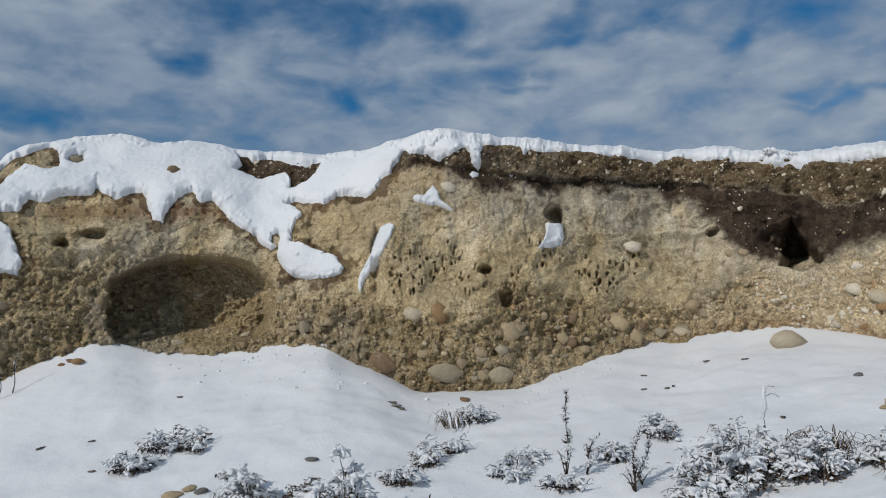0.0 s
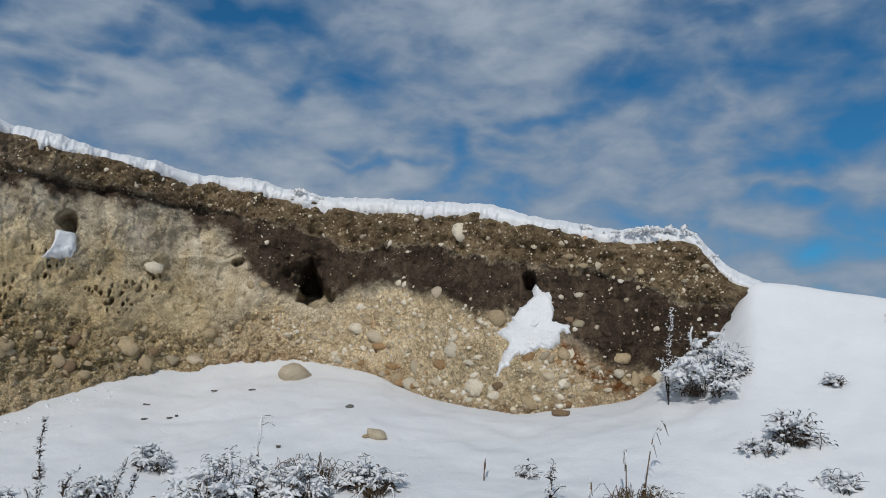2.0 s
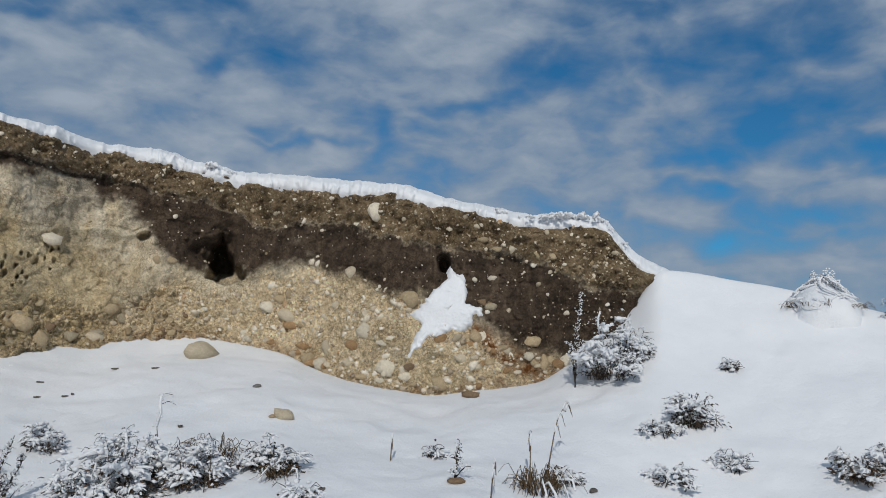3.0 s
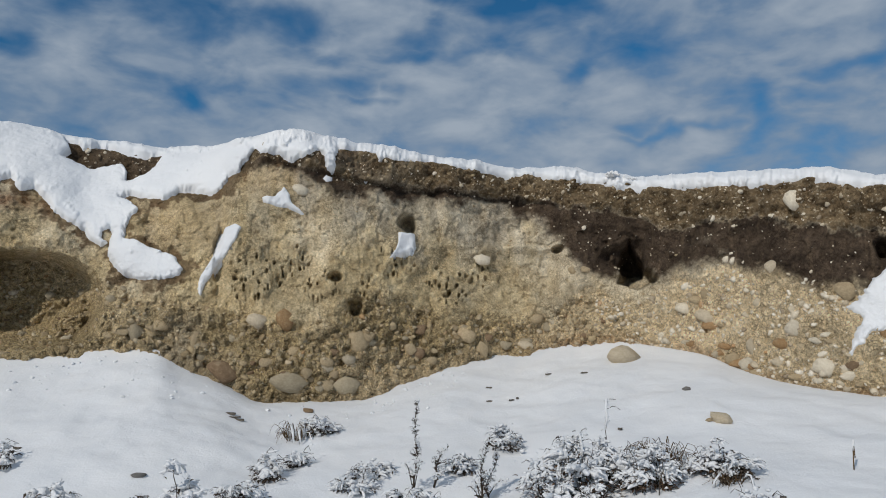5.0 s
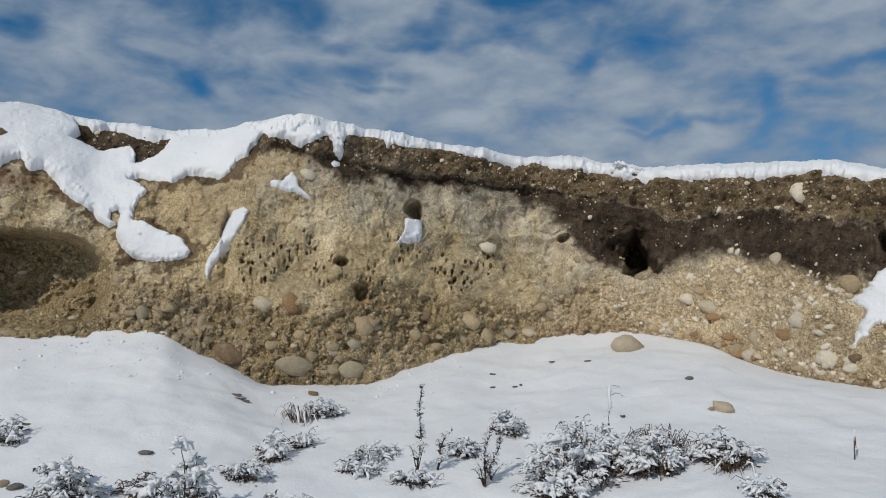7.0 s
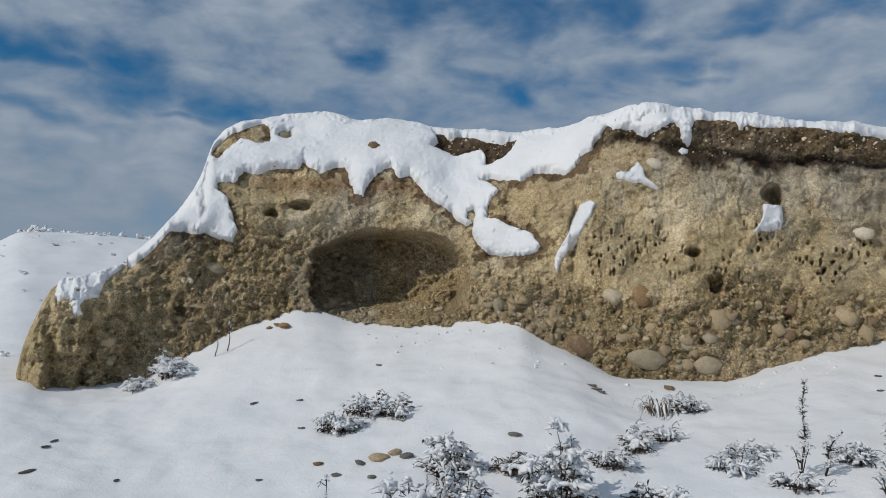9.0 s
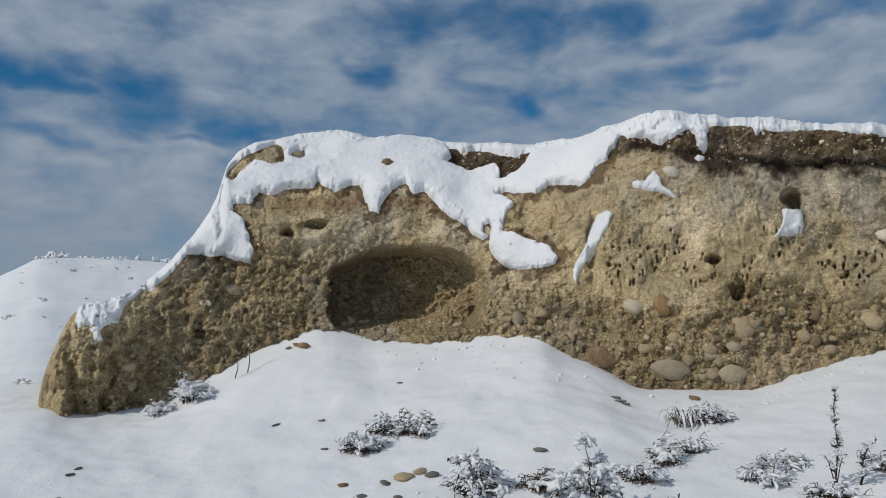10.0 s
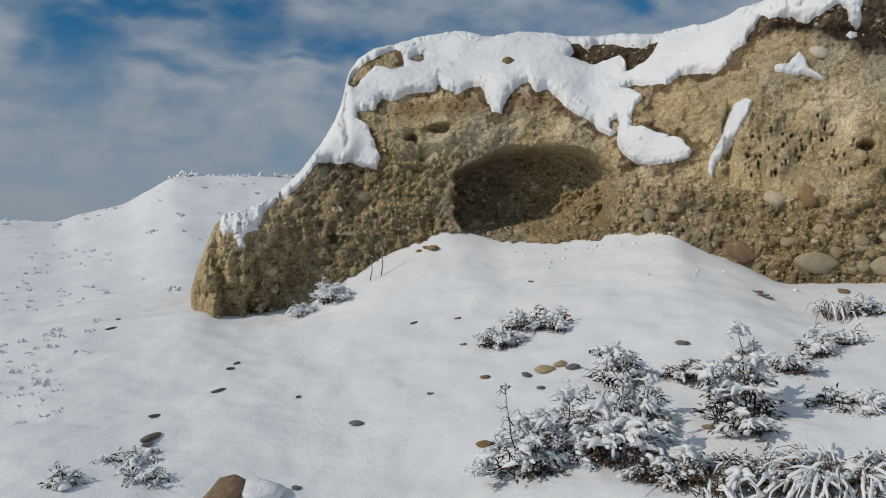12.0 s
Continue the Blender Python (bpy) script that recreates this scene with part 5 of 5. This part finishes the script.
def reed(x, y, height, seed, bend, label="bent dry reed sticking out of the snow"):
    rs = np.random.RandomState(seed)
    ob = root("reed", (x, y, ground_at(x, y) - 0.01), label, "reed", "reeds")
    g, l, sn = Geo(), Geo(), Geo()
    p = arch((0, 0, 0), bend, 0.6 * height, height, 0.15, 8)
    g.tube(p, np.linspace(0.004, 0.0022, 8), 5)
    for k in range(4):
        j = rs.randint(3, 8)
        b = rs.uniform(-0.7, 0.7)
        q = arch(p[j], (bend[0] + b * 0.4, bend[1] + b), height * rs.uniform(0.15, 0.35), 0.04, 1.6, 6)
        l.tube(q, np.linspace(0.004, 0.0012, 6), 3)
        snow_tube(sn, q[:4], 0.006, rs, 5)
    part("stem", g, M_STRAW, ob)
    part("leaf", l, M_STRAW, ob)
    tagged(part("snow_coat", sn, M_FROST, ob, "thin snow on the reed"), kind="stuff")
    return ob


def snow_heap(x, y, width, height, seed):
    """A heap of bent grass under snow: a lumpy cone, strands hanging from its top, straw at its foot."""
    rs = np.random.RandomState(seed)
    ob = root("grass_heap", (x, y, ground_at(x, y) - 0.04), "cone of bent grass buried under rime and snow", "grass", "dry grass tufts")
    g, sn = Geo(), Geo()
    v, f = ICO[3]
    d = np.hypot(v[:, 0], v[:, 1])
    lump = 1 + 0.22 * fbm(v[:, 0], v[:, 1], v[:, 2], 2.2, 2, seed)
    p = np.stack([v[:, 0] * width * 0.50 * lump, v[:, 1] * width * 0.50 * lump, np.where(v[:, 2] > 0, height * 0.95 * (1 - d ** 1.3) * lump - 0.10 * step(0.8, 1.0, d), -0.40)], 1)
    sn.add(p, f)
    for k in range(70):
        a, top = rs.uniform(0, 6.28), rs.uniform(0.05, 0.8)
        s = np.linspace(0, 1, 6)
        r = width * 0.5 * (top + rs.uniform(0.15, 0.45) * s)
        b = a + rs.normal(0, 0.5) * s
        q = np.stack([np.cos(b) * r, np.sin(b) * r, height * 0.95 * (1 - np.clip(2 * r / width, 0, 1) ** 1.3) + rs.uniform(0.005, 0.03)], 1) + rs.normal(0, 0.008, (6, 3))
        sn.tube(q, rs.uniform(0.005, 0.013) * np.array([0.5, 1, 1, 0.9, 0.8, 0.4]), 5)
    for k in range(70):
        a = rs.uniform(0, 6.28)
        r = width * rs.uniform(0.34, 0.5)
        q = arch((r * math.cos(a), r * math.sin(a), 0.01), (math.cos(a), math.sin(a)), 0.08, rs.uniform(0.0, 0.05), 1.2, 5, 0.004, rs)
        g.tube(q, np.linspace(0.003, 0.001, 5), 3)
    for k in range(9):
        a = rs.uniform(0, 6.28)
        q = arch((0.03 * math.cos(a), 0.03 * math.sin(a), height * 0.85), (math.cos(a), math.sin(a)), 0.05, rs.uniform(0.03, 0.08), 0.3, 5, 0.003, rs)
        snow_grains(sn, q, 0.007, 10, rs)
    tagged(part("grass", g, M_STRAW, ob, "dry brown blades at the foot"), kind="stuff")
    tagged(part("snow_coat", sn, M_FROST, ob, "snow and rime over the grass"), kind="stuff")
    return ob


BIG = "large low shrub bent under clumps of fresh snow"
MED = "small shrub with dark leaves under clinging snow"
TWIGS = "few dark twigs poking out of the snow"
# beside the stones, from the near ground up to the bank
shrub(-1.35, 3.48, 0.44, 0.36, 11, 101, BIG)
shrub(-1.08, 3.62, 0.66, 0.42, 18, 102, BIG, leaf_mat=M_BROWN_LEAF, leaves=1.5)
shrub(-0.98, 3.94, 0.36, 0.34, 9, 103, BIG)
shrub(-1.14, 4.48, 0.34, 0.32, 9, 104, MED)
shrub(-0.51, 3.98, 0.50, 0.46, 15, 105, BIG, up=0.2)
shrub(-0.50, 3.88, 0.24, 0.10, 5, 106, MED, leaf_mat=M_BROWN_LEAF, leaves=1.8)
shrub(-1.98, 5.06, 0.30, 0.20, 9, 107, MED)
shrub(-1.86, 5.32, 0.34, 0.18, 7, 108, MED, leaves=1.4, snow=0.7)
shrub(-1.68, 5.26, 0.20, 0.16, 5, 109, MED, leaves=1.6, snow=0.6)
shrub(-0.27, 4.58, 0.22, 0.15, 6, 110, MED)
shrub(-0.12, 4.92, 0.20, 0.17, 6, 111, MED)
shrub(0.06, 5.14, 0.18, 0.12, 5, 112, TWIGS, leaves=0.6)
shrub(-0.80, 4.50, 0.24, 0.10, 5, 113, "cluster of brown withered leaves in the snow", snow=0.3, leaves=2.2, leaf_mat=M_BROWN_LEAF)
grass_tuft(-0.40, 3.45, 0.56, 0.07, 110, 114, "brown tangle of dead grass half under snow", 0.25)
shrub(-0.42, 3.42, 0.46, 0.08, 9, 214, "brown leaf litter showing through the snow", snow=0.35, leaves=2.0, leaf_mat=M_BROWN_LEAF)
shrub(0.02, 3.50, 0.34, 0.10, 7, 215, "brown leaf litter showing through the snow", snow=0.5, leaves=1.6, leaf_mat=M_BROWN_LEAF)
shrub(-0.74, 3.42, 0.36, 0.12, 8, 216, MED, leaf_mat=M_BROWN_LEAF, leaves=1.6, snow=0.5)
grass_tuft(-0.14, 3.42, 0.62, 0.13, 120, 115, "drooping dead grass thickly coated with snow", 0.95)
grass_tuft(0.06, 3.52, 0.40, 0.09, 60, 116, "brown tangle of dead grass half under snow", 0.4)
grass_tuft(-0.62, 3.32, 0.36, 0.08, 40, 117, "brown tangle of dead grass half under snow", 0.4)
grass_tuft(0.06, 5.68, 0.30, 0.13, 55, 118, "tuft of brown grass at the foot of the bank", 0.3)
shrub(0.22, 5.70, 0.26, 0.17, 7, 119, MED, leaves=0.7)
shrub(-0.10, 4.24, 0.14, 0.08, 3, 120, TWIGS, leaves=1.2, snow=0.5)
shrub(0.02, 4.10, 0.16, 0.14, 3, 121, TWIGS, leaves=0.4, snow=0.8)
shrub(-3.78, 5.98, 0.46, 0.20, 11, 122, "frosted twigs at the foot of the bank", leaves=0.1, up=0.3)
shrub(-3.96, 5.85, 0.34, 0.12, 6, 123, "frosted twigs at the foot of the bank", leaves=0.1)
stalk(-3.50, 6.18, 0.24, 124, "thin frosted stalk beside the bank", 0.03, False)
stalk(-3.44, 6.26, 0.34, 125, "thin frosted stalk beside the bank", 0.05, False)
shrub(-3.34, 3.22, 0.22, 0.05, 5, 126, "frosted twigs lying low on the snow", leaves=0.4, droop=0.9)
shrub(-3.10, 2.98, 0.24, 0.06, 5, 127, "frosted twigs lying low on the snow", leaves=0.3, droop=0.9)
shrub(-3.40, 2.84, 0.12, 0.08, 4, 128, TWIGS, leaves=0.6)
# the middle of the slope
stalk(0.68, 4.46, 0.52, 131, lean=0.03)
stalk(0.80, 4.50, 0.24, 132, lean=0.08)
stalk(1.00, 4.22, 0.36, 133, lean=0.04)
stalk(1.06, 4.30, 0.24, 134, lean=0.05)
shrub(0.66, 4.40, 0.22, 0.14, 5, 135, MED, leaves=1.5)
shrub(1.36, 5.02, 0.30, 0.16, 8, 136, TWIGS, leaves=0.4, up=0.3)
shrub(1.00, 4.72, 0.22, 0.10, 6, 137, "small hummock of snow over dead leaves", leaves=1.0)
shrub(0.37, 4.60, 0.24, 0.12, 5, 138, TWIGS, leaves=0.5)
shrub(0.46, 4.80, 0.24, 0.13, 5, 139, TWIGS, leaves=0.4)
shrub(1.50, 4.12, 0.62, 0.36, 16, 140, BIG, leaf_mat=M_BROWN_LEAF)
shrub(1.70, 4.30, 0.56, 0.36, 13, 141, BIG)
shrub(1.34, 4.00, 0.40, 0.24, 10, 142, BIG)
shrub(1.84, 3.98, 0.46, 0.26, 12, 143, BIG, leaf_mat=M_BROWN_LEAF)
grass_tuft(2.02, 4.16, 0.40, 0.16, 60, 144, "matted brown grass beside a snowy shrub", 0.15)
shrub(2.16, 4.02, 0.24, 0.10, 6, 145, TWIGS, leaves=1.2, leaf_mat=M_BROWN_LEAF)
shrub(2.22, 3.86, 0.28, 0.24, 8, 146, MED, up=0.3)
grass_tuft(2.20, 3.80, 0.26, 0.07, 35, 147, "brown dead leaves and grass in the snow", 0.1)
shrub(2.12, 3.44, 0.16, 0.10, 4, 148, TWIGS, leaves=0.9)
reed(2.85, 3.72, 0.12, 149, (0.1, 0.0), "short dry stem standing in the snow")
shrub(3.13, 3.67, 0.07, 0.06, 3, 150, TWIGS, leaves=0.8)
stalk(2.89, 3.21, 0.20, 151, "small frosted weed growing by a stone", 0.02)
# towards the open slope
grass_tuft(3.28, 2.98, 0.36, 0.15, 80, 152, "tuft of long brown grass in the snow", 0.25)
reed(3.36, 3.02, 0.40, 153, (0.75, 0.1))
reed(3.26, 3.04, 0.26, 154, (0.25, 0.2))
reed(2.85, 2.90, 0.17, 155, (0.2, 0.0))
shrub(3.46, 2.98, 0.20, 0.10, 5, 156, MED, leaves=1.4)
shrub(4.68, 3.64, 0.58, 0.62, 22, 157, "tall shrub with curled dark leaves, heaped with snow", leaves=0.6, snow=1.4)
stalk(4.50, 3.80, 0.70, 158, "tall twig loaded with snow against the bank", 0.05)
shrub(4.88, 3.56, 0.36, 0.36, 8, 259, MED, leaves=1.4, snow=0.8)
shrub(4.54, 2.88, 0.34, 0.26, 8, 159, MED, leaves=1.3, snow=0.7, up=0.4)
shrub(4.30, 2.94, 0.22, 0.12, 5, 160, MED, leaves=0.6)
shrub(4.34, 2.52, 0.24, 0.16, 6, 161, TWIGS, leaves=0.3)
shrub(3.97, 2.66, 0.26, 0.16, 6, 162, TWIGS, leaves=0.7)
shrub(4.64, 1.96, 0.34, 0.16, 9, 163, "brown withered shrub sticking out of the snow", snow=0.5, leaves=1.6, leaf_mat=M_BROWN_LEAF)
shrub(4.86, 1.86, 0.34, 0.18, 9, 164, "brown withered shrub sticking out of the snow", snow=0.7, leaves=1.2, leaf_mat=M_BROWN_LEAF)
shrub(5.20, 3.02, 0.08, 0.10, 3, 165, TWIGS, leaves=1.0, snow=0.3)
snow_heap(6.24, 2.84, 0.58, 0.27, 166)
shrub(6.46, 2.38, 0.30, 0.24, 7, 168, "fingers of frosted twigs on the crest", leaves=0.0, up=0.4)


def small_rock():
    ob = ground_stone(-2.64, 3.00, 0.13, "brown", "brown rock capped with snow", 0.75, "rock", 0.62)
    z = ob.matrix_world.translation.z
    g = Geo()
    g.ball((0.02, 0.03, 0), (0.13, 0.11, 0.05), level=3, lump=0.25, seed=3)
    cap = new("snow_patch", g.mesh("snow_patch", M_CAP))
    cap.location = (-2.56, 3.05, z + 0.035)
    tagged(cap, "cap of snow on a brown rock", "snow")


small_rock()


def frosted_tufts(name, label, places, seed):
    rs = np.random.RandomState(seed)
    g = Geo()
    for x, y, z, s in places:
        for k in range(rs.randint(4, 9)):
            a = rs.uniform(0, 6.28)
            q = arch((x + rs.normal(0, s * 0.3), y + rs.normal(0, s * 0.3), z - 0.01), (math.cos(a), math.sin(a)), s * rs.uniform(0.2, 1.0), s * rs.uniform(0.05, 0.5), rs.uniform(0.4, 1.3), 4)
            snow_tube(g, q, s * rs.uniform(0.08, 0.24), rs, 4)
    ob = new(name, g.mesh(name, M_FROST))
    tagged(ob, label, "grass", kind="stuff")


def build_tufts():
    rs = np.random.RandomState(77)
    far = []
    while len(far) < 110:
        a, r = math.radians(rs.uniform(-66, -34)), 8.5 + 15 * rs.rand() ** 0.8
        if vnoise(np.array(r * math.sin(a) * 0.35), np.array(r * math.cos(a) * 0.35), np.array(0.0), 5) < -0.15 and rs.rand() < 0.85:
            continue
        x, y = r * math.sin(a), r * math.cos(a)
        far.append((x, y, ground_at(x, y), rs.uniform(0.04, 0.10)))
    for k in range(30):
        a, r = math.radians(rs.uniform(-41.5, -33)), rs.uniform(22, 24.5)
        far.append((r * math.sin(a), r * math.cos(a), ground_at(r * math.sin(a), r * math.cos(a)), rs.uniform(0.12, 0.28)))
    while len(far) < 640:
        a, r = math.radians(rs.uniform(-62, -43)), rs.uniform(5.5, 15)
        x, y = r * math.sin(a), r * math.cos(a)
        if vnoise(np.array(x * 0.6), np.array(y * 0.6), np.array(0.0), 6) < -0.05 or math.degrees(a) > -41 - 45 / r:
            continue
        far.append((x, y, ground_at(x, y), rs.uniform(0.02, 0.055)))
    frosted_tufts("frosted_grass", "snow-crusted grass tufts on the far hillside", far, 78)
    edge = []
    for k in range(60):
        a = rs.choice([rs.uniform(38, 53), rs.uniform(44, 53), rs.uniform(47, 53), rs.uniform(23, 25.5)])
        t = math.radians(a)
        r = float(RANGE(a)) + rs.uniform(0.05, 0.3)
        edge.append((r * math.sin(t), r * math.cos(t), float(TOP(a)) - 0.05, rs.uniform(0.03, 0.085)))
    frosted_tufts("frosted_grass", "snow-crusted grass along the brow of the bank", edge, 79)


build_tufts()


def snow_crumbs():
    """Small clods of snow that have slid to the foot of the bank."""
    rs = np.random.RandomState(91)
    g = Geo()
    for k in range(190):
        a = rs.choice([rs.uniform(-20, -7), rs.uniform(-16, -9), rs.uniform(3, 13), rs.uniform(-18, 12)])
        t, r = math.radians(a), float(RANGE(a)) - 0.14 - abs(rs.normal(0, 0.30))
        x, y, s = r * math.sin(t), r * math.cos(t), min(0.016, 0.003 + rs.exponential(0.004))
        g.ball((x, y, ground_at(x, y) + 0.2 * s), np.array([1.2, 1.0, 0.7]) * s, Euler((0, 0, rs.uniform(0, 6))).to_matrix(), 1 if s < 0.01 else 2, 0.5, int(rs.randint(12)))
    tagged(new("snow_crumbs", g.mesh("snow_crumbs", M_SNOW)), "small clods of snow fallen along the foot of the bank", "snow", kind="stuff")


snow_crumbs()
